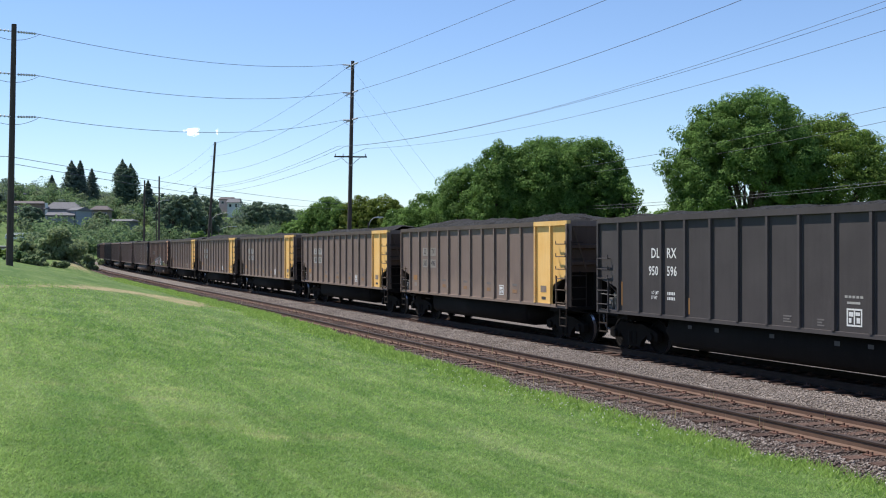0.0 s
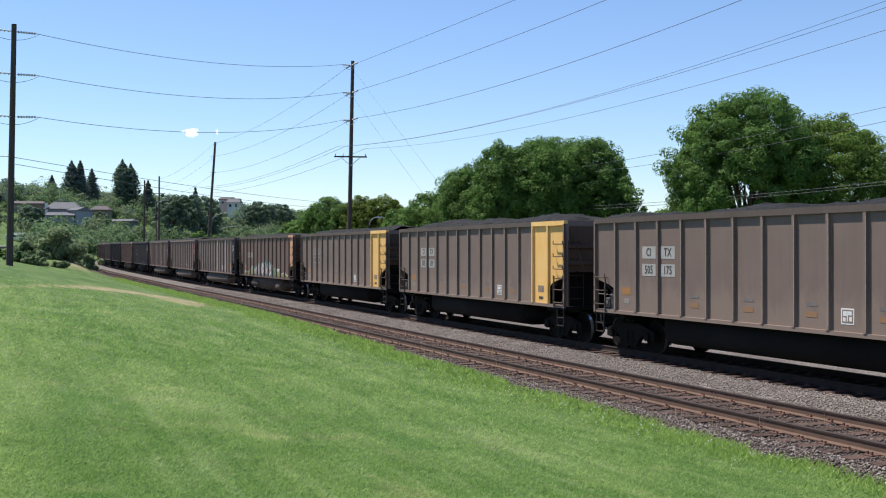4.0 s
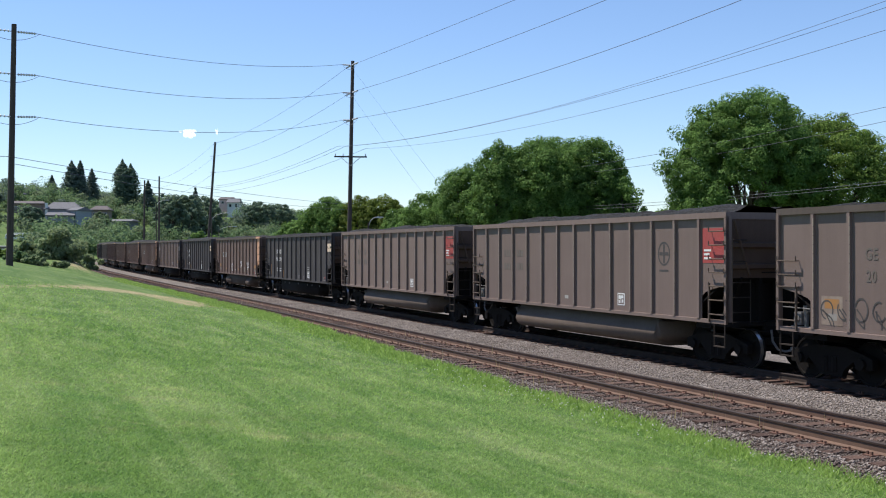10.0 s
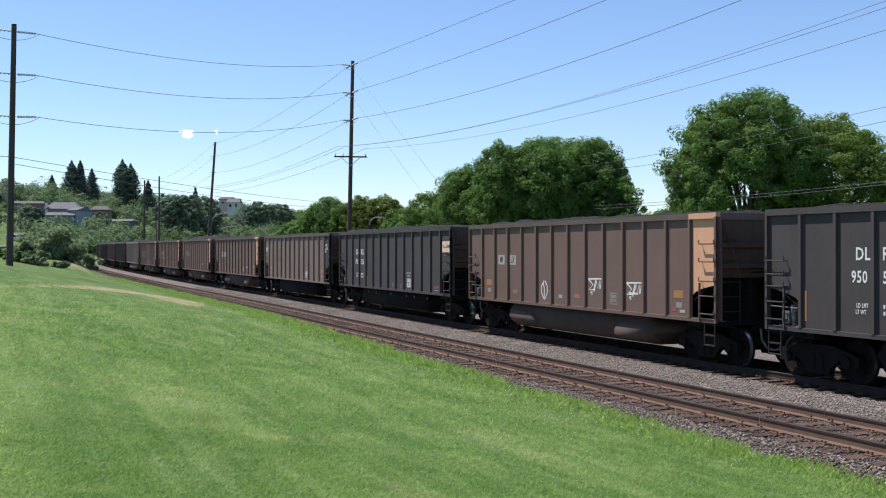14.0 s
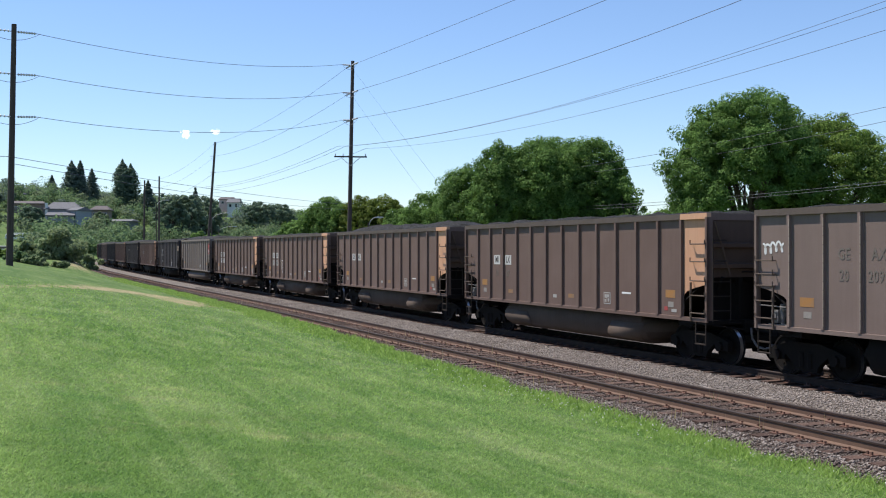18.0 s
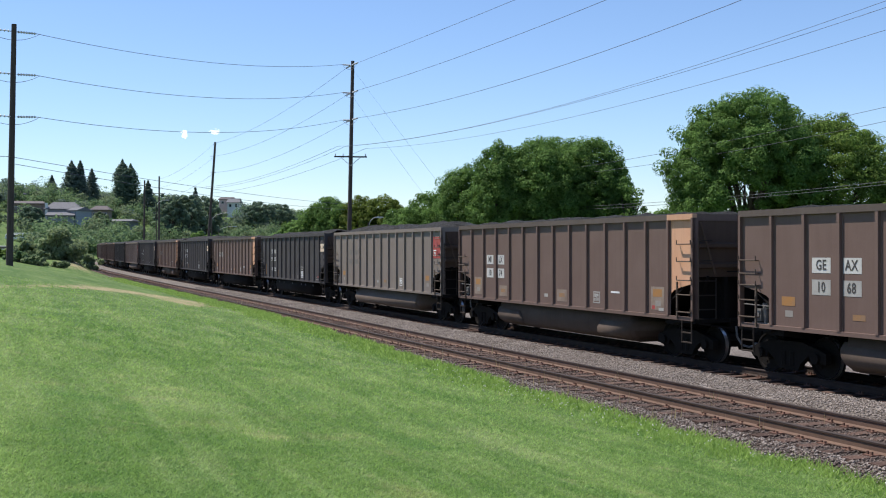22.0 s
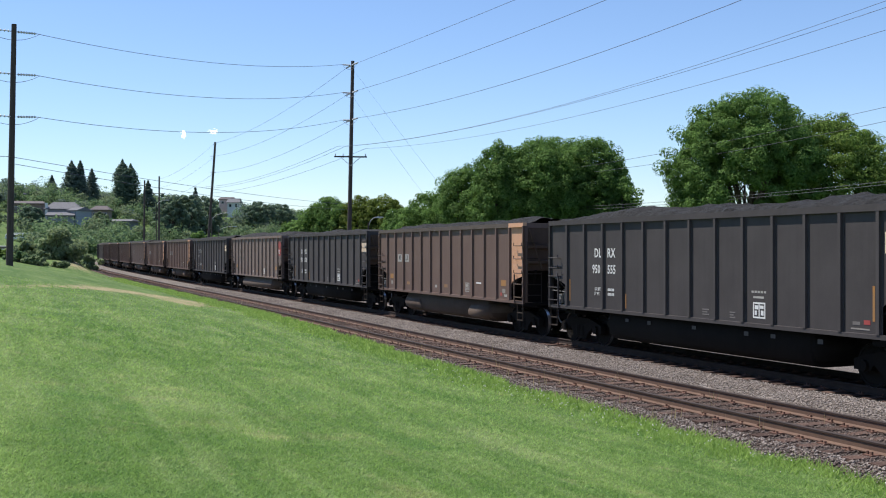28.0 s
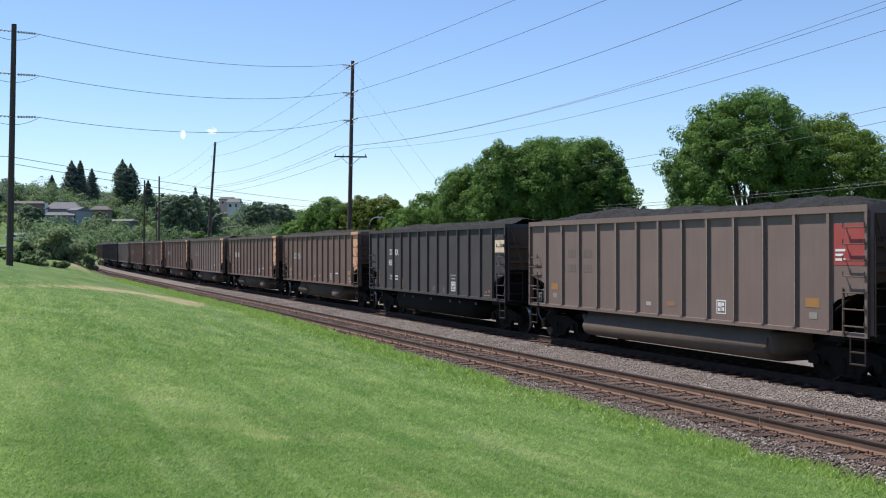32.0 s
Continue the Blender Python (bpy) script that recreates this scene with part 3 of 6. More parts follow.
def stirrup(bm):
    for x in (-0.2, 0.2):
        tube(bm, (x, 0, LOW), (x, 0.0, 0.52), 0.02, 5)
    for z in (0.52, 0.76):
        tube(bm, (-0.22, 0, z), (0.22, 0, z), 0.022, 5)


def grab(bm):
    """A U-shaped handhold."""
    w = 0.29
    for x in (-w, w):
        tube(bm, (x, 0.06, 0), (x, -0.03, 0), 0.014, 5)
        tube(bm, (x, -0.03, 0.10), (x, -0.03, 0), 0.014, 5)
    tube(bm, (-w, -0.03, 0), (w, -0.03, 0), 0.016, 5)


def stile(bm):
    box(bm, -0.02, 0.02, -0.03, 0.01, LOW + 0.02, 2.02)


def end_ladder(bm):
    for z in (1.35, 1.70, 2.05):
        tube(bm, (7.36, -1.50, z), (7.36, -0.98, z), 0.015, 5)
    for z in (2.55, 3.05):
        tube(bm, (7.36, -1.50, z), (7.36, -1.10, z), 0.013, 5)
    tube(bm, (7.36, -1.50, 1.1), (7.36, -1.50, 3.10), 0.014, 5)
    tube(bm, (7.36, -0.98, 1.1), (7.36, -0.98, 2.12), 0.016, 5)


def corner_post(bm):
    box(bm, HALF - 0.07, HALF + 0.01, -1.575, -1.49, LOW, TOP - 0.1)
    box(bm, HALF - 0.01, HALF + 0.01, -1.575, -1.40, LOW, TOP - 0.1)


def side_frame(bm):
    """A cast truck side frame with its pedestal jaws and spring nest."""
    poly = [(-1.18, 0.36), (-1.18, 0.58), (-0.95, 0.66), (-0.45, 0.78), (0.45, 0.78), (0.95, 0.66), (1.18, 0.58), (1.18, 0.36),
            (0.72, 0.36), (0.66, 0.5), (0.40, 0.30), (0.33, 0.16), (-0.33, 0.16), (-0.40, 0.30), (-0.66, 0.5), (-0.72, 0.36)]
    prism(bm, poly, "y", -0.07, 0.07)
    for x in (-0.89, 0.89):
        tube(bm, (x, -0.14, 0.46), (x, 0.1, 0.46), 0.12, 10)
    for x in (-0.13, 0.13):
        tube(bm, (x, -0.03, 0.24), (x, -0.03, 0.56), 0.09, 8)
    bmesh.ops.triangulate(bm, faces=[f for f in bm.faces if len(f.verts) > 8])


def bolster(bm):
    prism(bm, [(-0.95, 0.46), (-0.6, 0.32), (0.6, 0.32), (0.95, 0.46), (0.95, 0.66), (-0.95, 0.66)], "x", -0.2, 0.2)
    box(bm, -0.3, 0.3, -0.3, 0.3, 0.6, 0.82)


def wheel_pair(bm):
    n = 28
    for sgn in (-1, 1):
        rings = []
        for y, r in ((0.66, 0.10), (0.685, 0.40), (0.665, 0.43), (0.665, 0.487), (0.69, 0.485), (0.70, 0.458), (0.80, 0.452), (0.80, 0.41), (0.775, 0.39), (0.76, 0.16), (0.83, 0.13), (0.83, 0.09)):
            rings.append([bm.verts.new((r * math.cos(i * math.tau / n), sgn * y, r * math.sin(i * math.tau / n))) for i in range(n)])
        for a, b in zip(rings[:-1], rings[1:]):
            for i in range(n):
                bm.faces.new((a[i], a[(i + 1) % n], b[(i + 1) % n], b[i]))
        for i in range(3):
            t = i * math.tau / 3
            box(bm, 0.22, 0.28, sgn * 0.765 - 0.015, sgn * 0.765 + 0.015, -0.03, 0.03, Matrix.Rotation(t, 4, "Y"))
    tube(bm, (0, -0.95, 0), (0, 0.95, 0), 0.08, 10)


def tread_ring(bm):
    n = 28
    for sgn in (-1,):
        rings = []
        for y, r in ((0.705, 0.459), (0.795, 0.4545)):
            rings.append([bm.verts.new((r * math.cos(i * math.tau / n), sgn * y, r * math.sin(i * math.tau / n))) for i in range(n)])
        for i in range(n):
            bm.faces.new((rings[0][i], rings[0][(i + 1) % n], rings[1][(i + 1) % n], rings[1][i]))


def heap(seed, lift, lean):
    """A heap of coal: crowned along the middle, rough on top."""
    nx, ny = 96, 15
    xs, ys = np.linspace(-7.06, 7.06, nx), np.linspace(-1.46, 1.46, ny)
    verts, faces = [], []
    for i, x in enumerate(xs):
        for j, y in enumerate(ys):
            a, b = abs(x + lean) / 7.3, abs(y) / 1.46
            c = max(0.0, 1 - a ** 9) * max(0.0, 1 - b ** 2.6)
            wave = 0.7 + 0.45 * noise.noise((x * 0.35 + seed * 9, y * 0.3, seed))
            z = 3.62 + (0.10 + lift) * c ** 0.55 * wave + 0.08 * noise.noise((x * 1.9, y * 1.9, seed * 3.1)) + 0.06 * noise.noise((x * 6, y * 6, seed))
            verts.append((x, y, z))
    for i in range(nx - 1):
        for j in range(ny - 1):
            k = i * ny + j
            faces.append((k, k + ny, k + ny + 1, k + 1))
    return data_mesh("coal_load", verts, faces, False)


HEAPS = [heap(1, 0.16, 0.3), heap(2, 0.28, -0.4), heap(3, 0.12, 0.0), heap(4, 0.36, 0.5), heap(5, 0.20, 0.9)]
TEXTS = {}


def text_mesh(words, size):
    key = (words, size)
    if key not in TEXTS:
        cu = bpy.data.curves.new("letters", "FONT")
        cu.body, cu.size, cu.align_x, cu.align_y, cu.resolution_u = words, size, "CENTER", "CENTER", 2
        cu.offset = 0.005 * size / 0.3
        cu.space_character = 1.08
        cu.extrude = 0.001
        ob = bpy.data.objects.new("letters", cu)
        TEXTS[key] = bpy.data.meshes.new_from_object(ob)
        bpy.data.objects.remove(ob)
    return TEXTS[key]


def letters(car, words, x, z, size, material, wide=0.8):
    m = pose(x, -WIDE - 0.006, z, 90) @ Matrix.Diagonal((wide, 1, 1, 1))
    return place("lettering", text_mesh(words, size), material, car, "stencilled letters", m)


def decal(car, name, x0, x1, z0, z1, material, label="", lift=0.003):
    key = ("decal", round(x1 - x0, 3), round(z1 - z0, 3))

    def build(bm):
        box(bm, 0, x1 - x0, -0.002, 0.0, 0, z1 - z0)
    return place(name, shared(key and f"decal_{key[1]}_{key[2]}", build), material, car, label, pose(x0, -WIDE - lift, z0))


def panel_x(k):
    """The middle of panel k, counted from the rear ladder bay (0)."""
    return POSTS[0] + 1.02 * (k - 0.5)


SIGN = Matrix.Diagonal((-1, -1, 1, 1))
FLIP = Matrix.Rotation(math.pi, 4, "Z")


def coal_car(n, st):
    body, label = st["body"], st["label"]
    car = tagged(empty("coal_hopper_car"), label, "railway car", "coal train cars")
    mirror = Matrix.Diagonal((1, -1, 1, 1))
    for side in (0, 1):
        m = FLIP if side else Matrix()
        sheet = place("side_sheet", shared("side_sheet", lambda bm: box(bm, -6.12, 6.12, -WIDE, -WIDE + 0.02, LOW + 0.06, TOP - 0.14)), body, car, m=m)
        front_bay = st.get("bay", body) if not side else body
        place("ladder_bay_sheet", shared("bay_front", lambda bm: bay_sheet(bm, True)), front_bay, car, st.get("bay_label", "") if not side else "", m=m)
        place("ladder_bay_sheet", shared("bay_rear", lambda bm: bay_sheet(bm, False)), body, car, m=m)
        for i, x in enumerate(POSTS):
            mat = body
            if not side and st.get("end_panels") and i >= 11:
                mat = st["bay"]
            place("side_post", shared("side_post", hat_post), mat, car, m=m @ pose(x, -WIDE, 0))
            if not side and n < 27 and i < 12 and st.get("seam"):
                if st.get("stripes") and i in (7, 10):
                    place("weld_seam", shared("bright_seam", bright_seam), M_WHITE, car, "bright white weld seam", m @ pose(x, -WIDE, 0))
                else:
                    place("weld_seam", shared("weld_seam", weld_seam), st["seam"], car, "pale worn weld seam", m @ pose(x, -WIDE, 0))
        chord_split = 5.05 if st.get("end_panels") else 6.12
        long_key = f"top_chord_{chord_split}"
        place("top_chord", shared(long_key, lambda bm: box(bm, -HALF, chord_split, -1.572, -1.44, TOP - 0.14, TOP)), st.get("rim", body), car, m=m)
        place("top_chord", shared(long_key + "_front", lambda bm: box(bm, chord_split + 0.003, HALF, -1.572, -1.44, TOP - 0.14, TOP)),
              st.get("chord", st.get("rim", body)) if not side else st.get("rim", body), car, m=m)
        place("side_sill", shared("side_sill", lambda bm: prism(bm, [(-1.552, LOW), (-1.552, LOW + 0.088), (-1.505, LOW + 0.092), (-1.46, LOW + 0.092), (-1.46, LOW)], "x", -HALF, HALF)), body, car, m=m)
    if st.get("end_panels"):
        decal(car, "painted_panel", 5.12, 6.10, LOW + 0.095, TOP - 0.142, st["bay"], "faded yellow painted end panel", 0.0035)
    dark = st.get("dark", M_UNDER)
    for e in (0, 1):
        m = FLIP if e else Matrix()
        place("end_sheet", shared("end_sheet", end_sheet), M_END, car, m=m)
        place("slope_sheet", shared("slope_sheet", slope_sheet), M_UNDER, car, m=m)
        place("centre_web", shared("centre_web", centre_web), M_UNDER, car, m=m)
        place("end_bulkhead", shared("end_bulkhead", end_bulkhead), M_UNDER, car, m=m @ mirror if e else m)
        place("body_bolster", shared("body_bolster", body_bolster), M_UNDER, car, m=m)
        place("end_stay", shared("end_stay", end_stay), M_END, car, m=m)
        place("end_handrail", shared("end_handrail", lambda bm: tube(bm, (7.30, -0.6, 2.28), (7.30, 0.9, 2.28), 0.018, 5)), dark, car, m=m)
        for mm in (m, m @ mirror):
            place("end_brace", shared("end_brace", end_brace), dark, car, m=mm)
            place("end_stanchion", shared("end_stanchion", end_stanchion), dark, car, m=mm)
        place("top_chord", shared("end_chord", lambda bm: box(bm, HALF - 0.11, HALF - 0.02, -1.44, 1.44, TOP - 0.17, TOP - 0.004)), body, car, m=m)
        place("end_platform", shared("end_platform", platform), dark, car, m=m)
        place("coupler", shared("coupler", coupler), dark, car, m=m)
        place("air_hose", shared("air_hose", air_hose), M_HOSE, car, "worn grey brake hose", m=m)
        place("end_ladder", shared("end_ladder", end_ladder), M_STEP, car, m=m)
        for s2 in (0, 1):
            mm = m @ (mirror if s2 else Matrix())
            own = M_BLACK if st.get("rotary") and (e, s2) == (0, 0) else body
            steel = M_BLACK if own is M_BLACK or body is M_BLACK else M_RUNG
            place("corner_post", shared("corner_post", corner_post), own, car, m=mm)
            place("stirrup_step", shared("stirrup_step", stirrup), M_STEP, car, m=mm @ pose(6.92, -1.53, 0))
            lad = place("side_ladder", shared("ladder_stile", stile), steel, car, m=mm @ pose(6.58, -1.57, 0))
            heights = st.get("rungs", (1.28, 1.62, 1.95, 2.28, 2.60, 2.93, 3.26)) if (e, s2) == (0, 0) else st.get("rear_rungs", (1.30, 1.68, 2.02, 2.28, 2.58)) if (e, s2) == (1, 1) else (1.30, 1.70, 2.1)
            for z in heights:
                place("rung", shared("rung", grab), steel, lad, m=pose(0.29, -0.0, z))
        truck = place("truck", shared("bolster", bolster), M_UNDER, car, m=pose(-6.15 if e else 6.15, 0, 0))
        # solid block added between the axles to stand for the shade there
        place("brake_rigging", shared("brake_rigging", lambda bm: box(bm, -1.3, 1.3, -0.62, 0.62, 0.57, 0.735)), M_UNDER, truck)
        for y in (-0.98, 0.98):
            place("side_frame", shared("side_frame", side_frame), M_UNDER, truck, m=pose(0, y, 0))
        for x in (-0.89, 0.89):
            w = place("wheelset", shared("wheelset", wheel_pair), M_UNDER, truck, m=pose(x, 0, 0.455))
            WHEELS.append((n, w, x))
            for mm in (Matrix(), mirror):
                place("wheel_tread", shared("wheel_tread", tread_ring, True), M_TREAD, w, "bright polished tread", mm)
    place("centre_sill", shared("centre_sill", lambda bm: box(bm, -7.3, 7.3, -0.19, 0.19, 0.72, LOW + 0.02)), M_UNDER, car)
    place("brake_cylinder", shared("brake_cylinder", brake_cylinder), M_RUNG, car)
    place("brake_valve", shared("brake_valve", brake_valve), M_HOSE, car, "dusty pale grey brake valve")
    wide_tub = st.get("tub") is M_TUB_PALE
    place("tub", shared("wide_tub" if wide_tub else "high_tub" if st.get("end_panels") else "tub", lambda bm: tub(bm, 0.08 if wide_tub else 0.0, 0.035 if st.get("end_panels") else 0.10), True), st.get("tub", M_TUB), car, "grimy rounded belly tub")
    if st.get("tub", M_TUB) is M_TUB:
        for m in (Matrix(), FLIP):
            place("belly_bulge", shared("belly_bulge", belly_bulge, True), M_TUB_LIT, car, "rounded tub end, painted paler as if lit", m)
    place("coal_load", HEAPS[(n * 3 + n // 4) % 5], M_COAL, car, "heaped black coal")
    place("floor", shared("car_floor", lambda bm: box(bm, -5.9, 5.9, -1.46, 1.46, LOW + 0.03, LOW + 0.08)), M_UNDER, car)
    st["marks"](car, n, st)
    graffiti(car, st)
    return car


def stencil_box(car, x, z, mat=None, w=0.44):
    mat = mat or M_WHITE
    frame_bars = ((x - w / 2, x + w / 2, z, z + 0.035), (x - w / 2, x + w / 2, z + 0.325, z + 0.36), (x - w / 2, x - w / 2 + 0.035, z + 0.035, z + 0.325), (x + w / 2 - 0.035, x + w / 2, z + 0.035, z + 0.325))
    for a, b, c, d in frame_bars:
        decal(car, "stencil_bar", a, b, c, d, mat)
    for a, b, c, d in ((-0.15, -0.03, 0.20, 0.29), (0.03, 0.15, 0.22, 0.29), (-0.15, -0.08, 0.07, 0.17), (0.06, 0.15, 0.07, 0.18), (-0.017, 0.017, 0.04, 0.32)):
        decal(car, "stencil_bar", x + a, x + b, z + c, z + d, mat)


def small_bars(car, x, z, rows, w, mat=None, gap=0.085, lift=0.003):
    for i in range(rows):
        decal(car, "stencil_bar", x - w / 2, x + w / 2 - (0.06 if i % 2 else 0), z - i * gap, z - i * gap + min(0.05, gap * 0.55), mat or M_WHITE, lift=lift)


def black_marks(car, n, st):
    top, low = st["text"]
    a, b = -4.42, -3.66
    letters(car, "DL", a + 0.03, 2.72, 0.36, M_WHITE, 0.85)
    letters(car, "RX", b - 0.02, 2.72, 0.36, M_WHITE, 0.85)
    letters(car, top, a - 0.06, 2.26, 0.34, M_WHITE)
    if low:
        letters(car, low, b, 2.26, 0.34, M_WHITE)
    letters(car, "LD LMT", a + 0.02, 1.70, 0.125, M_WHITE, 0.7)
    letters(car, "LT WT", a - 0.02, 1.57, 0.125, M_WHITE, 0.7)
    for z in (1.665, 1.535):
        for k in range(5):
            decal(car, "stencil_bar", b - 0.2 + 0.07 * k, b - 0.155 + 0.07 * k, z, z + 0.075, M_WHITE)
    small_bars(car, panel_x(7) + 0.1, 1.36, 3, 0.26, M_DIM, 0.06)
    small_bars(car, panel_x(8) + 0.1, 1.34, 3, 0.20, M_DIM, 0.06)
    small_bars(car, panel_x(9), 1.72, 1, 0.36, M_PATCH, 0.085)
    for i in range(5):
        decal(car, "stencil_bar", panel_x(9) - 0.24 + 0.105 * i, panel_x(9) - 0.165 + 0.105 * i, 1.84, 1.89, M_PATCH)
    stencil_box(car, panel_x(9) + 0.02, 1.27, None, 0.42)
    # inspection tags under the sill
    for i, x in enumerate((-3.09, -2.02, -0.05, 1.95, 2.87, 4.35)):
        decal(car, "sill_tag", x - 0.07, x + 0.09, 0.84 - 0.01 * (i % 2), 0.93, M_TAG, "small dusty tag", lift=-0.125)
    decal(car, "orange_reflector", panel_x(12) + 0.33, panel_x(12) + 0.39, 1.4, 2.1, M_ORANGE)
    decal(car, "stencil_bar", panel_x(12) - 0.25, panel_x(12) + 0.25, 1.22, 1.25, M_DIM_PATCH)
    decal(car, "orange_reflector", panel_x(1) - 0.42, panel_x(1) - 0.36, 1.3, 1.95, M_ORANGE)
    decal(car, "orange_reflector", panel_x(4) - 0.42, panel_x(4) - 0.36, 1.22, 1.62, M_ORANGE)
    decal(car, "red_mark", panel_x(12) + 0.1, panel_x(12) + 0.27, 1.33, 1.42, M_RED)
    decal(car, "stencil_bar", panel_x(12) - 0.2, panel_x(12), 1.31, 1.38, M_DIM)
    decal(car, "cream_patch", 6.26, 7.17, 2.74, 3.16, M_CREAM, "faded cream painted patch")


def patch_marks(car, n, st):
    """Dark or white marks on pale patches."""
    left, right, row2 = st["text"]
    dx, dz = st.get("shift", (-0.06, 0.0))
    a, b = panel_x(2) + 0.12 + dx, panel_x(3) - 0.05 + dx
    pm, pw = st.get("patch", M_PATCH), st.get("patch_half", 0.24)
    for x, w in ((a, left), (b, right)):
        decal(car, "pale_patch", x - pw, x + pw, 2.59 + dz, 2.91 + dz, pm)
        if w:
            letters(car, w, x, 2.75 + dz, 0.30, M_DARK).location.y -= 0.004
    if row2:
        for x, w in ((a, row2[0]), (b, row2[1])):
            decal(car, "pale_patch", x - pw, x + pw, 2.13 + dz, 2.45 + dz, st.get("patch2", pm))
            if w:
                letters(car, w, x, 2.29 + dz, 0.30, M_DARK).location.y -= 0.004
            else:
                decal(car, "stencil_bar", x - 0.2, x + 0.2, 2.2 + dz, 2.38 + dz, M_DARK, lift=0.007)
    for x, w in zip((a, b), st.get("ghost_row", ())):
        letters(car, w, x, 2.29 + dz, 0.30, GHOST["tan"])
    common_marks(car, st)


def ghost_marks(car, n, st):
    """Marks so faded that they only darken the sheet."""
    left, right, row2 = st["text"]
    a, b = panel_x(2) + 0.05, panel_x(3) - 0.05
    gm = st["ghost"]
    for x, w, z in ((a, left, 2.72), (b, right, 2.72), (a, row2[0], 2.28), (b, row2[1], 2.28)):
        if w:
            letters(car, w, x, z, 0.33, gm)
        else:
            for k in range(3):
                decal(car, "stencil_bar", x - 0.24 + 0.17 * k, x - 0.12 + 0.17 * k, z - 0.11, z + 0.11, gm)
    common_marks(car, st)


def body_of(st):
    return st["body"]


def common_marks(car, st):
    for k in st.get("orange", (1, 4, 6, 9, 12)):
        w = 0.42 if k in (1, 12) else 0.34
        if st.get("pale_orange"):
            decal(car, "pale_patch", panel_x(k) - 0.3, panel_x(k) + 0.3, 1.26, 1.86 if k in (1, 12) else 1.62, M_WASH, lift=0.002)
        z = 1.60 if k in (1, 12) else 1.39
        decal(car, "orange_reflector", panel_x(k) - w / 2, panel_x(k) + w / 2, z, z + (0.2 if k in (1, 12) else 0.12), M_ORANGE if k in (1, 12) else M_ORANGE_WORN, "worn orange reflector patch")
        if k in (1, 12):
            decal(car, "stencil_bar", panel_x(k) - 0.10, panel_x(k) + 0.14, z - 0.24, z - 0.10, M_DIM_PATCH)
        elif st.get("grey_bar"):
            decal(car, "stencil_bar", panel_x(k) - w / 2, panel_x(k) + w / 2, z + 0.24, z + 0.31, M_DIM)
    if st.get("box", True):
        k = st.get("box_at", 9)
        x = panel_x(k)
        decal(car, "stencil_plate", x - 0.18, x + 0.18, 1.3, 1.63, st.get("box_paint", M_WHITE))
        decal(car, "stencil_plate", x - 0.15, x + 0.15, 1.33, 1.60, body_of(st), lift=0.006)
        for a, b, c, d in ((-0.12, -0.02, 1.47, 1.57), (0.02, 0.12, 1.49, 1.57), (-0.12, -0.05, 1.36, 1.44), (0.05, 0.12, 1.37, 1.46), (-0.015, 0.015, 1.36, 1.57)):
            decal(car, "stencil_bar", x + a, x + b, c, d, st.get("box_paint", M_WHITE), lift=0.009)
    if st.get("bar"):
        decal(car, "red_mark", panel_x(12) - 0.26, panel_x(12) - 0.12, 1.27, 1.37, M_RED)
        decal(car, "stencil_bar", panel_x(10) - 0.25, panel_x(10) + 0.2, 1.62, 1.67, M_WHITE)
        decal(car, "stencil_bar", panel_x(12) + 0.05, panel_x(12) + 0.27, 1.24, 1.32, M_PATCH)
    if st.get("end_panels"):
        decal(car, "brown_reflector", 5.42, 5.80, 1.50, 1.70, M_WASH, "rusty brown reflector patch", lift=0.009)
        decal(car, "stencil_bar", 5.48, 5.76, 1.27, 1.36, M_DARK, lift=0.009)
    if st.get("tag", True):
        decal(car, "stencil_bar", panel_x(6) - 0.1, panel_x(6) + 0.12, 1.36, 1.46, M_PATCH)
    if st.get("emblem"):
        ring_mark(car, panel_x(11), 2.72)
    if st.get("red"):
        x0, x1, z0, z1 = st["red"]
        decal(car, "red_patch", x0, x1, z0, z1, M_RED, "faded red painted patch")
        small_bars(car, x0 + 0.2, 2.78, 3, 0.28, M_WHITE, 0.095, 0.007)
    if st.get("rotary"):
        for w, z, x in (("ROTARY", 3.06, 6.43), ("COUPLER", 2.90, 6.46), ("END", 2.74, 6.33)):
            letters(car, w, x, z, 0.16, M_WHITE, 0.62)


def ring_mark(car, x, z):
    def build(bm):
        n, r = 28, 0.27
        for i in range(n):
            a, b = i * math.tau / n, (i + 1) * math.tau / n
            q = [(r * math.cos(t) * k, 0, r * math.sin(t) * k * 1.15) for t, k in ((a, 1), (b, 1), (b, 0.84), (a, 0.84))]
            bm.faces.new([bm.verts.new(v) for v in q])
        for a, b, c, d in ((-0.04, 0.04, -0.24, 0.24), (-0.2, -0.055, -0.04, 0.04), (0.055, 0.2, -0.04, 0.04), (-0.2, 0.2, -0.46, -0.41)):
            bm.faces.new([bm.verts.new(v) for v in ((a, 0, c), (b, 0, c), (b, 0, d), (a, 0, d))])
    place("round_emblem", shared("round_emblem", build), M_DARK, car, "faded dark round emblem", pose(x, -WIDE - 0.004, z))


def ribbon_mark(bm, pts, w):
    """A sprayed line as a flat ribbon through places (x, z)."""
    ps = [Vector((x, 0, z)) for x, z in pts]
    rows = []
    for i, p in enumerate(ps):
        d = (ps[min(i + 1, len(ps) - 1)] - ps[max(i - 1, 0)]).normalized()
        s = Vector((-d.z, 0, d.x)) * w / 2
        rows.append((bm.verts.new(p + s), bm.verts.new(p - s)))
    for a, b in zip(rows[:-1], rows[1:]):
        bm.faces.new((a[0], b[0], b[1], a[1]))


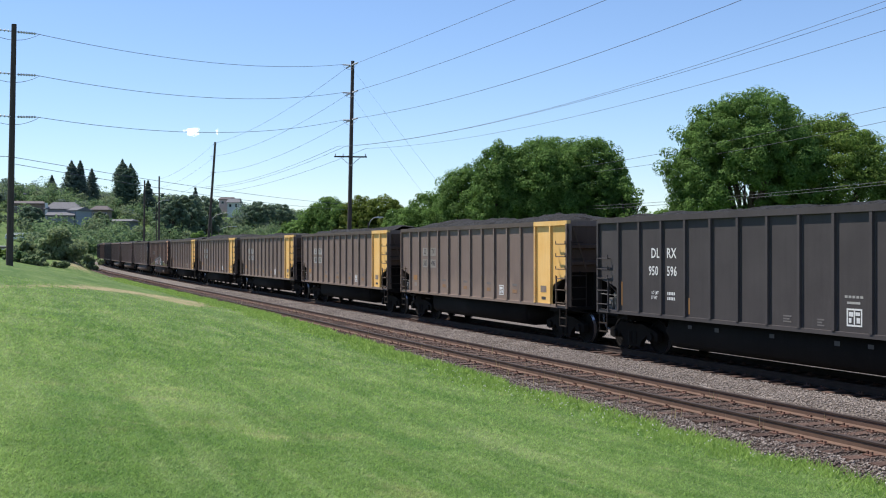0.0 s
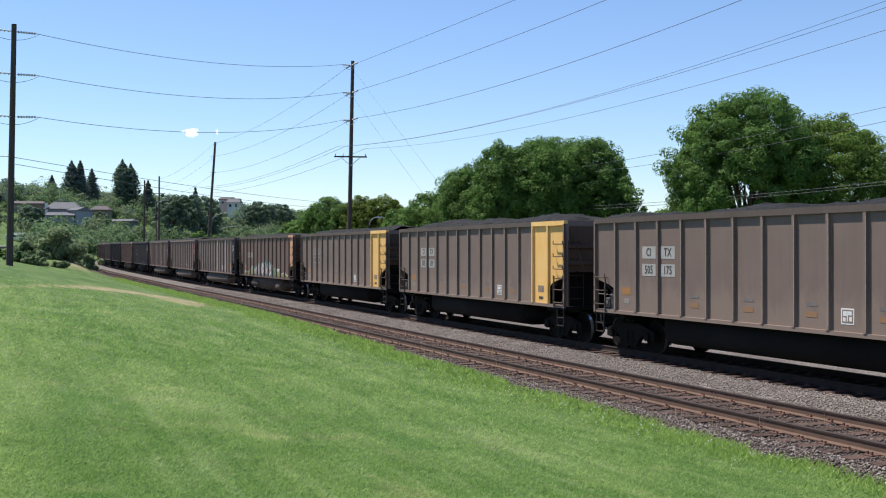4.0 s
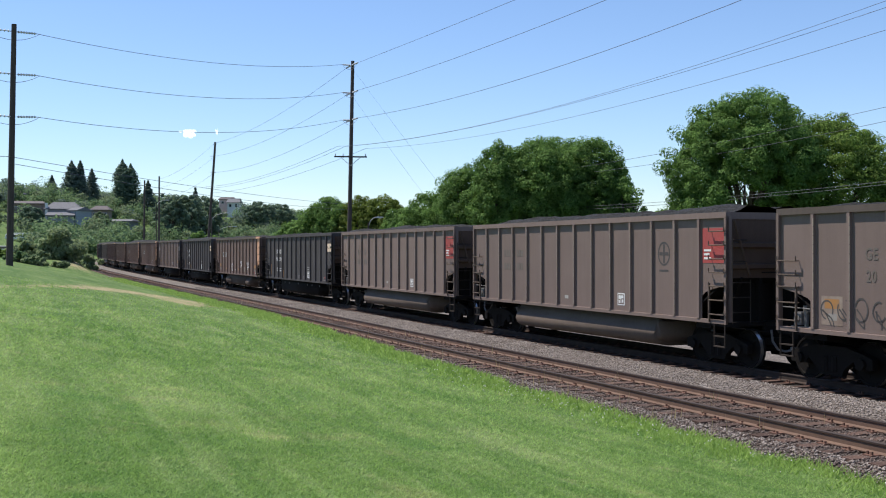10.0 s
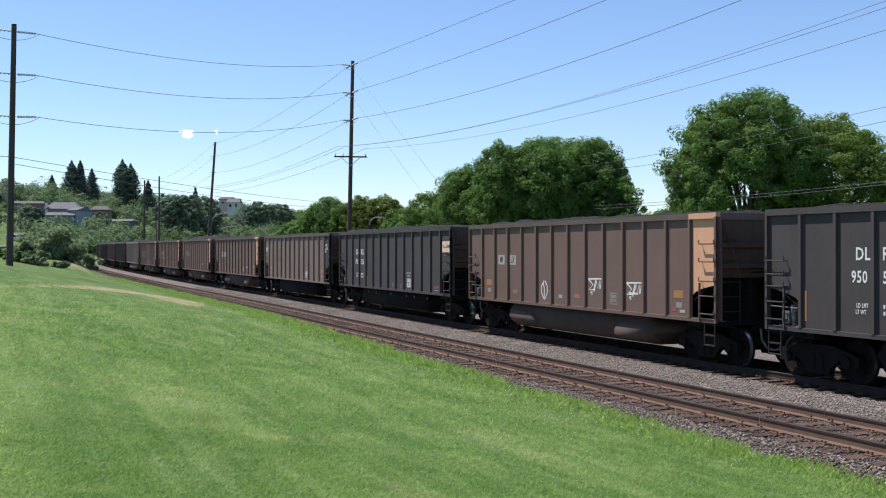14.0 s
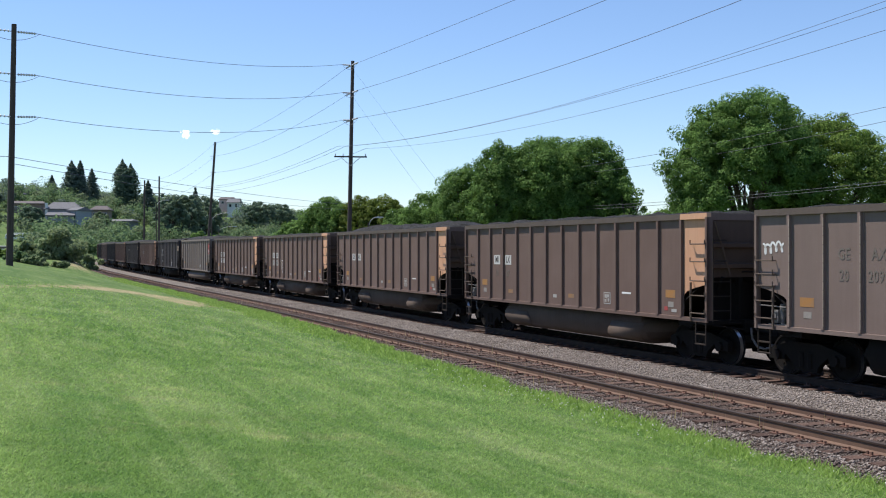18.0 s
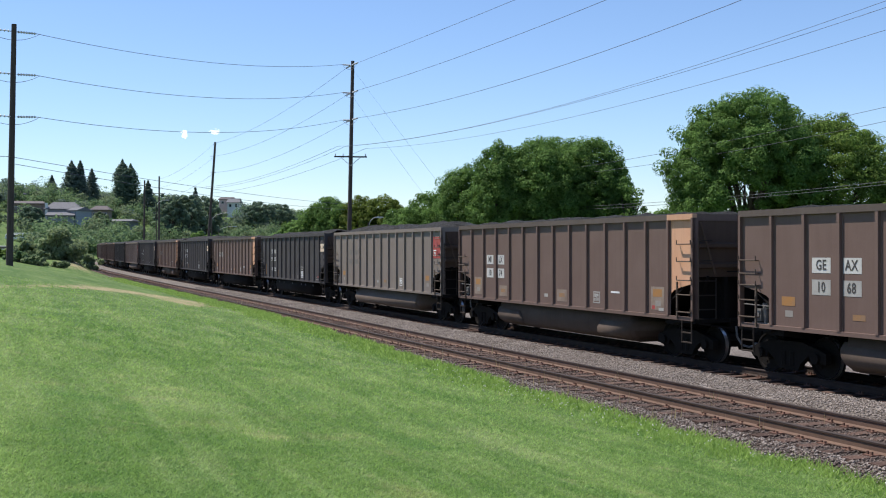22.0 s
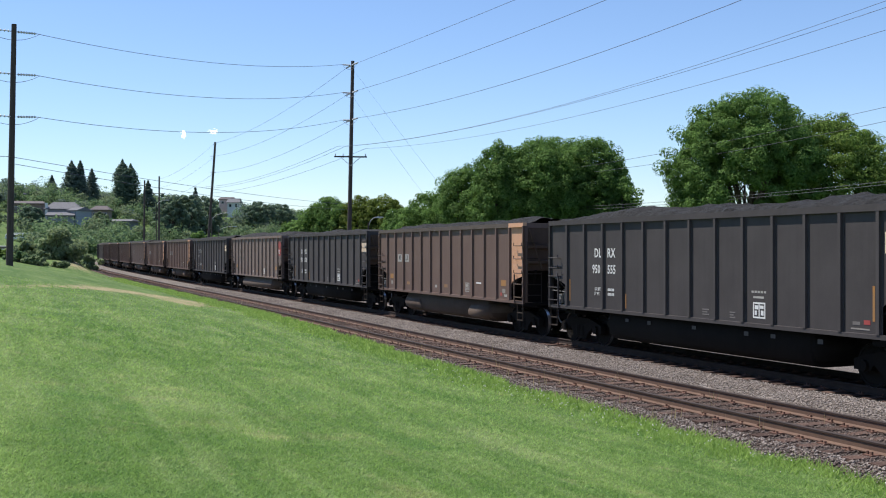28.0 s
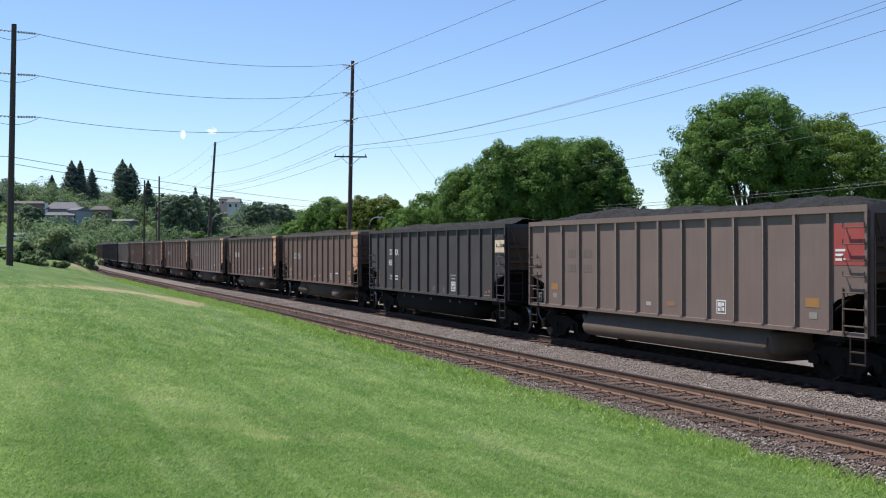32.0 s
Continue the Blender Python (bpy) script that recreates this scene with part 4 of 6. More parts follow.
def scrawl(car, x0, x1, z0, z1, material, loops, w, seed, label):
    """Sprayed writing that nobody can read: a run of loops."""
    rng = random.Random(seed)
    bm = bmesh.new()
    n = loops * 14
    a, b = rng.uniform(0.7, 1.3), rng.uniform(0.5, 0.9)
    pts = []
    for i in range(n + 1):
        t = i / n
        ph = t * loops * math.tau
        pts.append((x0 + (x1 - x0) * t + 0.30 * (x1 - x0) / loops * math.sin(ph * a), (z0 + z1) / 2 + (z1 - z0) / 2 * math.cos(ph) * (0.75 + 0.25 * math.sin(ph * b + seed))))
    ribbon_mark(bm, pts, w)
    ob = part("graffiti", bm, material, car, label)
    ob.location.y = -WIDE - 0.007
    return ob


def loop_mark(car, x, w, z0, z1, seed):
    """A sprayed outline of loops and tails."""
    rng = random.Random(seed)
    bm = bmesh.new()
    h = z1 - z0
    top, turn = rng.uniform(0.52, 0.68), rng.uniform(4.2, 5.6)
    a0 = rng.uniform(0, math.tau)
    ring = [(x + w * (0.5 + 0.42 * math.cos(a0 + turn * t)), z0 + h * (top + 0.34 * math.sin(a0 + turn * t))) for t in (k / 16 for k in range(17))]
    ribbon_mark(bm, ring, 0.034)
    for _ in range(2):
        u, v = rng.uniform(0.0, 0.4), rng.uniform(0.6, 1.0)
        bow = rng.uniform(-0.10, 0.12)
        ribbon_mark(bm, [(x + w * (u + (v - u) * t) + bow * math.sin(math.pi * t), z0 + h * rng.uniform(0.0, 0.03) + h * top * (1 - t)) for t in (k / 8 for k in range(9))], 0.032)
    part("graffiti", bm, M_DARK, car, "dark sprayed loops").location.y = -WIDE - 0.007


def chalked(car, x, z, pts, w=0.045):
    bm = bmesh.new()
    ribbon_mark(bm, [(x + a, z + b) for a, b in pts], w)
    part("graffiti", bm, M_WHITE, car, "white sprayed scrawl").location.y = -WIDE - 0.007


def sprayed_letter(car, x, w, z0, z1, lean, fill, seed):
    """A sprayed letter that nobody can read: bent limbs, dark round the edges."""
    rng = random.Random(seed)
    h = z1 - z0

    def limb(x0, b0, x1, b1, bow):
        return [(x + w * (x0 + (x1 - x0) * t) + lean * (b0 + (b1 - b0) * t) + bow * math.sin(math.pi * t), z0 + h * (b0 + (b1 - b0) * t) + 0.3 * bow * math.sin(math.tau * t)) for t in (k / 8 for k in range(9))]
    limbs = []
    for k in range(5):
        u, v = rng.uniform(0.05, 0.95), rng.uniform(0.05, 0.95)
        lo, hi = rng.uniform(-0.05, 0.35), rng.uniform(0.6, 1.05)
        limbs.append(limb(u, lo, v, hi, rng.uniform(-0.16, 0.16)))
    wide = 0.15
    for grow, material, lift, name in ((0.075, M_DARK, 0.0060, "dark sprayed outline"), (0.0, fill, 0.0080, "pale sprayed letter")):
        bm = bmesh.new()
        for k, pts in enumerate(limbs):
            ribbon_mark(bm, pts, wide * (1, 0.9, 1, 0.7, 0.8)[k] + grow)
        part("graffiti", bm, material, car, name).location.y = -WIDE - lift
    bm = bmesh.new()
    for k in range(2):
        t = limb(rng.uniform(0.1, 0.9), rng.uniform(0.0, 0.4), rng.uniform(0.1, 0.9), rng.uniform(0.6, 1.0), rng.uniform(-0.1, 0.1))
        ribbon_mark(bm, t[1:7], 0.028)
    part("graffiti", bm, M_DARK, car, "thin dark sprayed line").location.y = -WIDE - 0.0095


def ragged_field(car, x0, x1, z0, heights, material, ragged, seed, label, lift):
    """A sprayed field whose upper edge runs through even steps of heights."""
    bm = bmesh.new()
    n = 90
    rows = []
    for i in range(n + 1):
        t = i / n * (len(heights) - 1)
        k = min(int(t), len(heights) - 2)
        up = heights[k] + (heights[k + 1] - heights[k]) * (t - k)
        x = x0 + (x1 - x0) * i / n
        up += ragged * noise.noise((x * 9, seed, 0)) + ragged * 0.6 * noise.noise((x * 3, seed, 2))
        rows.append((bm.verts.new((x, 0, z0)), bm.verts.new((x, 0, max(up, z0 + 0.02)))))
    for p, q in zip(rows[:-1], rows[1:]):
        bm.faces.new((p[0], q[0], q[1], p[1]))
    ob = part("graffiti", bm, material, car, label)
    ob.location.y = -WIDE - lift
    return ob


def pale_arch(car, x, w, h, seed):
    bm = bmesh.new()
    pts = [(x + w * (0.5 - 0.5 * math.cos(i * math.pi / 14)), 1.3 + h * math.sin(i * math.pi / 14) ** 0.7) for i in range(15)]
    ribbon_mark(bm, pts, 0.045)
    ribbon_mark(bm, [(x + 0.2 * w, 1.36), (x + 0.2 * w, 1.3 + 0.6 * h), (x + 0.75 * w, 1.3 + 0.62 * h)], 0.04)
    part("graffiti", bm, M_PINK_INK, car, "thin pale sprayed arch").location.y = -WIDE - 0.0065


def graffiti(car, st):
    if st.get("art"):
        low = LOW + 0.14
        ragged_field(car, -6.1, -2.8, low, (1.27, 1.30, 1.36, 1.34, 1.52, 1.68, 1.56), M_GREEN_INK, 0.04, 3.3, "yellow-green sprayed field", 0.004)
        ragged_field(car, 2.2, 6.0, low, (1.66, 1.62, 1.56, 1.42, 1.34, 1.42, 1.26), M_GREEN_INK, 0.04, 4.6, "yellow-green sprayed field", 0.004)
        ragged_field(car, -3.05, 2.55, low, (1.60, 1.85, 2.02, 1.96, 2.06, 2.02, 2.12, 2.02, 2.0, 1.5), M_TEAL_INK, 0.20, 7.7, "teal sprayed cloud", 0.005)
        decal(car, "stencil_bar", 3.2, 3.85, 1.57, 1.63, M_WHITE)
        fills = (M_PINK_INK, M_PALE_INK, M_PINK_INK, M_PALE_INK, M_PALE_INK, M_PALE_INK, M_PINK_INK)
        for k in range(10):
            tall = (1.66, 1.78, 2.00, 1.93, 1.96, 1.92, 2.02, 1.96, 2.04, 1.98)[k]
            sprayed_letter(car, -2.95 + 0.50 * k, 0.50, low + 0.04, tall, (0.02, 0.10, 0.06, 0.12, 0.14)[k % 5], fills[k % 7], 5 * k + 2)
        for k, (x, w, h) in enumerate(((-3.9, 0.75, 0.42), (2.75, 0.8, 0.32), (4.6, 0.9, 0.16), (-5.9, 1.0, 0.12))):
            pale_arch(car, x, w, h, k)
        chalked(car, 0, 0, ((-6.05, 1.29), (-5.6, 1.31), (-5.1, 1.37), (-4.6, 1.38), (-4.1, 1.52), (-3.8, 1.62), (-3.5, 1.70), (-3.2, 1.62)), 0.03)
        chalked(car, 0, 0, ((2.5, 1.66), (3.0, 1.64), (3.3, 1.58), (3.9, 1.45), (4.3, 1.36), (4.8, 1.44), (5.3, 1.36), (5.9, 1.27)), 0.03)
    if st.get("stripes"):
        for k in range(6):
            x = -5.95 + 0.47 * k
            loop_mark(car, x, 0.40, 1.24, 1.80 + 0.06 * (k % 3), 11 + 5 * k)
        scrawl(car, -2.0, -0.4, 1.35, 1.75, GHOST["tan"], 7, 0.05, 6, "faded sprayed scrawl")
    if st.get("scrawl"):
        chalked(car, panel_x(5), 1.56, ((-0.02, 0.3), (-0.2, 0.12), (-0.2, -0.06), (-0.04, -0.26), (0.02, -0.28), (0.2, -0.06), (0.18, 0.14), (0.04, 0.3)))
        chalked(car, panel_x(5), 1.56, ((-0.08, 0.26), (0.0, 0.02), (-0.02, -0.28)))
        for k in (8, 10):
            x, z = panel_x(k), 1.82 - 0.03 * (k - 8)
            chalked(car, x, z, ((-0.36, 0.16), (0.36, 0.18), (0.30, -0.1)))
            chalked(car, x, z, ((-0.36, 0.16), (-0.1, 0.0), (-0.34, -0.16), (-0.06, -0.14), (0.06, 0.14)))
            chalked(car, x, z, ((-0.05, -0.2), (0.12, 0.12), (0.16, -0.1), (0.26, 0.12), (0.28, -0.12)))
            chalked(car, x, z, ((-0.24, -0.24), (-0.14, -0.2), (-0.16, -0.3)))
    if st.get("scrawl_rear"):
        scrawl(car, -7.0, -6.3, 2.72, 3.0, M_WHITE, 4, 0.05, 12, "white sprayed scrawl")
    if st.get("vee"):
        bm = bmesh.new()
        x = panel_x(4) + 0.05
        ribbon_mark(bm, [(x - 0.36, 2.25), (x, 1.42), (x + 0.36, 2.25)], 0.04)
        ribbon_mark(bm, [(x, 2.2), (x, 1.75)], 0.04)
        ribbon_mark(bm, [(x - 0.15, 2.18), (x + 0.2, 2.2)], 0.04)
        ob = part("graffiti", bm, M_WHITE, car, "white chalked arrow mark")
        ob.location.y = -WIDE - 0.006


GHOST = {"tan": paint("ghost_letter_tan", (0.135, 0.112, 0.095), (0.16, 0.135, 0.115)), "grey": paint("ghost_letter_grey", (0.150, 0.130, 0.116), (0.175, 0.152, 0.136))}
WHEELS, CARS = [], []

M_SEAM = grain("pale_weld_seam", (0.30, 0.25, 0.20), (0.40, 0.34, 0.28), 6.0, 0.7, 0, 40, 0.0)
TAN = dict(rungs=(1.22, 1.61, 1.95, 2.24, 2.62, 3.0), rear_rungs=(1.30, 1.68, 2.05), rim=M_RIM, patch_half=0.31, seam=M_SEAM, body=M_TAN_LOW, bay=M_YELLOW, chord=M_YELLOW, end_panels=True, marks=patch_marks, tub=M_UNDER, tag=False,
           label="dusty tan coal hopper with faded yellow front panels, heaped with coal", bay_label="faded yellow ladder bay sheet", orange=(1, 4, 6, 8, 10), grey_bar=True)
BLK = dict(body=M_BLACK, marks=black_marks, tub=M_UNDER, label="sooty black coal hopper with white lettering and a cream patch")
BRN = dict(orange=(1, 3, 7, 12), shift=(-0.15, -0.26), box_paint=M_PATCH, rim=M_RIM, rungs=(1.27, 1.70, 2.06, 2.53, 2.96), bar=True, body=M_BROWN, bay=M_SALMON, chord=M_SALMON, marks=patch_marks, tub=M_TUB,
           label="dusty brown coal hopper with a salmon ladder bay, heaped with coal", bay_label="faded salmon ladder bay sheet")
GRY = dict(seam=M_SEAM, body=M_GREY, marks=ghost_marks, ghost=GHOST["grey"], red=(6.22, 7.2, 2.50, 3.34), orange=(1, 7, 12), text=("", "", ("", "")), tub=M_TUB_PALE,
           label="dusty light grey coal hopper with a faded red patch")
ROT = dict(rim=M_RIM, seam=M_SEAM, body=M_TAN, bay=M_BLACK, marks=ghost_marks, ghost=GHOST["tan"], rotary=True, text=("GE", "AX", ("20", "2099")), tub=M_UNDER,
           label="dusty brown-grey coal hopper with a black rotary coupler end", bay_label="black ladder bay sheet with white words")
EMB = dict(GRY, body=M_TAN, emblem=True, ghost=GHOST["tan"], label="dusty brown-grey coal hopper with a red patch and a round emblem")


def style(base, **more):
    d = dict(base)
    d.update(more)
    return d


CONSIST = [
    style(BLK, text=("950", "596")),
    style(TAN, patch=M_DIM_PATCH, patch_half=0.27, text=("CI", "TX", ("505", "496"))),
    style(TAN, text=("CI", "TX", ("505", "542"))),
    style(TAN, text=("CI", "TX", ("505", "175"))),
    style(TAN, text=("CI", "TX", ("505", "539"))),
    style(TAN, patch_half=0.24, patch=M_DIM_PATCH, text=("CI", "TX", ("505", "246"))),
    style(BRN, body=M_RUST, text=("MI", "LX", None), art=True, box=False, tag=False, orange=(1,), label="rust-brown coal hopper sprayed with green and white graffiti"),
    style(ROT, text=("GE", "AX", ("20", "")), stripes=True, pale_orange=True, orange=(1, 7, 10, 12), tub=M_TUB_PALE, label="brown-grey coal hopper with pale seams and dark graffiti"),
    style(EMB, orange=()),
    style(EMB, orange=(), emblem=False, text=("BN", "SF", ("", "")), label="dusty brown-grey coal hopper with a red patch"),
    style(BLK, text=("950", "598")),
    style(BRN, body=M_RUST, text=("MI", "LX", None), scrawl=True, box_paint=M_DIM_PATCH, label="rust-brown coal hopper with white scrawls and a salmon bay"),
    style(BLK, text=("950", "515")),
    style(ROT, text=("GE", "AX", ("20", "2099")), scrawl_rear=True, label="brown-grey coal hopper with a white scrawl and black ladder bay"),
    style(BRN, text=("MI", "LX", None), patch=M_BRIGHT_PATCH, ghost_row=("10", "07")),
    style(BRN, text=("GE", "AX", None), patch=M_BRIGHT_PATCH),
    style(BRN, text=("GE", "AX", ("10", "68")), patch=M_BRIGHT_PATCH, patch2=M_PATCH, patch_half=0.27, vee=True),
    style(BRN, text=("MI", "LX", ("10", "74")), patch=M_BRIGHT_PATCH, patch_half=0.27, pale_orange=True),
    style(GRY),
    style(BLK, text=("950", "521")),
    style(BRN, body=M_RUST, text=("MI", "LX", None), tub=M_UNDER),
    style(BLK, text=("950", "555")),
    style(BRN, body=M_RUST, text=("MI", "LX", None)),
    style(BLK, text=("950", "573")),
    style(GRY, body=M_TAN, ghost=GHOST["tan"], label="dusty brown-grey coal hopper with a bright red patch"),
    style(BLK, text=("950", "")),
    style(BRN, text=("MI", "LX", None)),
    style(BRN, body=M_RUST, text=("", "", None)),
    style(BRN, body=M_TAN, text=("GE", "AX", None), label="dusty grey-brown coal hopper with a salmon bay"),
    style(BRN, text=("", "", None)),
    style(BRN, body=M_RUST, text=("", "", None)),
    style(BRN, body=M_RUST, text=("", "", None)),
    style(GRY),
    style(BLK, text=("950", "")),
    style(BLK, text=("950", "")),
    style(BRN, body=M_RUST, text=("", "", None)),
    style(BRN, text=("", "", None)),
    style(GRY),
    style(BLK, text=("950", "")),
    style(BRN, text=("", "", None)),
    style(BRN, body=M_RUST, text=("", "", None)),
]


def gone(t):
    """How far the train has run after t seconds: it slows a little towards the end, and surges on its couplers."""
    surge = np.interp(t, [0, 1, 3, 7, 10, 13, 17, 20, 22, 25, 28, 31], [-0.06, -0.10, 0.02, 0.05, 0.03, -0.08, 0.01, -0.06, -0.03, 0.01, 0.13, -0.05])
    return float(0.088 + 12.0429 * t + 0.0022167 * t * t - 0.00013013 * t ** 3 + surge)


def car_pose(n, t):
    """Where car n stands at t seconds: on its two truck centres."""
    s = AHEAD + PITCH * n - gone(t)
    a, b = rail_at(s - 6.15), rail_at(s + 6.15)
    way = (a - b).normalized()
    left = Vector((-way.y, way.x, 0)).normalized()
    m = Matrix((way, left, way.cross(left))).transposed().to_4x4()
    return Matrix.Translation((a + b) / 2) @ m


for number, st in enumerate(CONSIST):
    CARS.append(coal_car(number, st))
    CARS[-1].matrix_basis = car_pose(number, 0.0)


# ---- trees, woods and shrubs ----
def leaf_material(name, a, b, dry=0.0):
    n = Nodes(name, 0.75, 0.0, 0.18)
    c = n.mix(n.island(), a, b)
    v = n.world_coords()
    c = n.mix(n.ramp(n.noise(v, 0.45, 3), 0.35, 0.7, 0.0, 0.6), c, tuple(x * 0.7 for x in a))
    c = n.mix(n.ramp(n.noise(v, 1.5, 3, 0.6), 0.50, 0.72, 0.0, 0.40), c, tuple(min(0.5, x * 1.35 + 0.02) for x in b))
    c = n.mix(n.ramp(n.noise(v, 1.1, 3, 0.6), 0.52, 0.70, 0.0, 0.45), c, tuple(x * 0.55 for x in a))
    if dry:
        c = n.mix(n.ramp(n.noise(v, 0.8, 3), 0.55, 0.75, 0.0, dry), c, (0.20, 0.17, 0.05))
    n.color(c)
    tr = n.node("ShaderNodeBsdfTranslucent")
    n.t.links.new(c, tr.inputs["Color"])
    ms = n.node("ShaderNodeMixShader")
    ms.inputs[0].default_value = 0.45
    n.t.links.new(n.b.outputs[0], ms.inputs[1])
    n.t.links.new(tr.outputs[0], ms.inputs[2])
    n.t.links.new(ms.outputs[0], n.t.nodes["Material Output"].inputs["Surface"])
    return n.m


M_LEAF = leaf_material("maple_leaves", (0.066, 0.138, 0.028), (0.196, 0.325, 0.085))
M_LEAF_LIGHT = leaf_material("yellow_green_leaves", (0.105, 0.155, 0.024), (0.180, 0.235, 0.050), 0.3)
M_LEAF_WARM = leaf_material("warm_green_leaves", (0.092, 0.160, 0.028), (0.235, 0.345, 0.085), 0.15)
# next four: distance haze is mixed into the leaf colour, paler and bluer
M_LEAF_DARK = leaf_material("hazed_conifer_needles", (0.115, 0.160, 0.125), (0.165, 0.215, 0.170))
M_LEAF_FAR = leaf_material("hazed_far_leaves", (0.135, 0.200, 0.130), (0.200, 0.270, 0.180))
M_LEAF_OLIVE = leaf_material("hazed_olive_hill_leaves", (0.165, 0.222, 0.118), (0.235, 0.295, 0.165), 0.2)
M_LEAF_MID = leaf_material("hazed_green_hill_leaves", (0.135, 0.212, 0.098), (0.200, 0.290, 0.140))
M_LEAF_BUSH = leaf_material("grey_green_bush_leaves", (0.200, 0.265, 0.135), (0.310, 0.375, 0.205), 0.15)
M_BARK = grain("grey_brown_bark", (0.060, 0.046, 0.038), (0.11, 0.088, 0.072), 5.0, 0.95, 0, 30, 0.5, stretch=(1, 1, 0.25))


def leaves(points, normals, size, rng, loose=0.42):
    """A leaf, two triangles folded a little, at each point."""
    n = len(points)
    nor = normals + rng.normal(0, loose, (n, 3))
    nor /= np.linalg.norm(nor, axis=1, keepdims=True)
    t = np.cross(nor, rng.normal(0, 1, (n, 3)))
    t /= np.linalg.norm(t, axis=1, keepdims=True) + 1e-9
    b = np.cross(nor, t)
    sz = (size * rng.uniform(0.6, 1.25, (n, 1)))
    fold = nor * sz * 0.22
    v = np.stack([points - t * sz, points - b * sz * 0.62 + fold, points + t * sz, points + b * sz * 0.62 + fold], 1)
    f = np.arange(n)[:, None] * 4 + np.array([[0, 1, 2, 3]])
    tri = np.concatenate([f[:, [0, 1, 2]], f[:, [0, 2, 3]]])
    return v.reshape(-1, 3), tri


def clump_leaves(centres, radii, per, size, rng, squash=0.8, middle=None, up=0.8, loose=0.36):
    """Tufts of leaves, thick on their skins, that face up and away from the crown's middle."""
    k = np.repeat(np.arange(len(centres)), per)
    d = rng.normal(0, 1, (len(k), 3))
    d /= np.linalg.norm(d, axis=1, keepdims=True)
    stretch = rng.uniform(0.8, 1.2, (len(centres), 3))[k]
    r = radii[k] * (1 - 0.5 * rng.random(len(k)) ** 2.5)
    p = centres[k] + d * stretch * r[:, None] * np.array([1, 1, squash])
    face = d + np.array([0, 0, up])
    if middle is not None:
        out = centres[k] - middle
        face = face + 0.2 * out / (np.linalg.norm(out, axis=1, keepdims=True) + 1e-6)
    return leaves(p, face, size, rng, loose)


def crown_points(rng, count, height, low, wide, shape):
    """Clump centres in a crown, thick towards its outside."""
    out = []
    for i in range(count):
        # spread evenly over the crown's skin, a few inside
        f = (i + 0.5) / count
        zc = 1 - 1.75 * f
        ph = i * 2.39996 + rng.uniform(-0.3, 0.3)
        d = np.array([math.sqrt(max(0, 1 - zc * zc)) * math.cos(ph), math.sqrt(max(0, 1 - zc * zc)) * math.sin(ph), zc])
        lobe = 1 + 0.08 * noise.noise((d[0] * 2.1 + height, d[1] * 2.1, d[2] * 2.1 + wide))
        r = (rng.uniform(0.78, 0.95) if i % 3 else rng.uniform(0.45, 0.75)) * lobe
        p = d * r
        z = low + (height - low) * (p[2] * 0.5 + 0.5) ** 1.25
        swell = 1 - shape * max(0.0, p[2]) ** 2
        out.append((p[0] * wide * swell * rng.uniform(0.85, 1.08), p[1] * wide * swell, z))
    return np.array(out)


def broad_tree(x, y, height, wide, low, label, material, seed, clumps=90, per=120, leaf=0.26, shape=0.15, thin=0.0):
    rng = np.random.default_rng(seed)
    tree = tagged(empty("tree", pose(x, y, ground_z(x, y) - 0.05)), label, "tree", "trees behind the track")
    near = leaf < 0.25
    if near:
        clumps, per, leaf = int(clumps * 1.55), int(per * 0.95), leaf * 0.78
    c = crown_points(rng, clumps, height - 1.2, low, wide, shape)
    if thin:
        deep = (c[:, 2] < low + 0.42 * (height - low)) & (np.abs(c[:, 0] - 0.15 * wide) < 0.55 * wide)
        c = c[~(deep & (rng.random(len(c)) < thin))]
    rad = rng.uniform(0.52, 0.98, len(c)) * min(1.0, 0.6 + wide / 12) if near else rng.uniform(0.10, 0.18, len(c)) * wide
    v, f = clump_leaves(c, rad, per, leaf, rng, 0.8, np.array([0, 0, low + 0.35 * (height - low)]), 0.3)
    place("crown", array_mesh("crown", v, f), material, tree, "dense leafy crown")
    bm = bmesh.new()
    fork = low + 0.10 * height
    tube(bm, (0, 0, 0), (0.05, 0.0, fork), 0.035 * height * 0.55, 10, 0.027 * height * 0.55)
    for i in range(11):
        bm2 = bmesh.new()
        a = i * math.tau / 11 + rng.uniform(-0.2, 0.2)
        end = Vector((math.cos(a) * wide * rng.uniform(0.25, 0.7), math.sin(a) * wide * rng.uniform(0.25, 0.7), height * rng.uniform(0.5, 0.78)))
        mid = Vector((end.x * 0.38, end.y * 0.38, fork + (end.z - fork) * 0.5))
        tube(bm2, (0.05, 0, fork - 0.4), mid, 0.012 * height, 6, 0.008 * height)
        tube(bm2, mid, end, 0.008 * height, 5, 0.003 * height)
        for _ in range(2):
            tip = mid + (end - mid) * 0.5 + Vector(rng.normal(0, wide * 0.09, 3))
            tube(bm2, mid + (end - mid) * 0.25, tip, 0.005 * height, 5, 0.002 * height)
        part("limb", bm2, M_BARK, tree)
    part("trunk", bm, M_BARK, tree)
    return tree


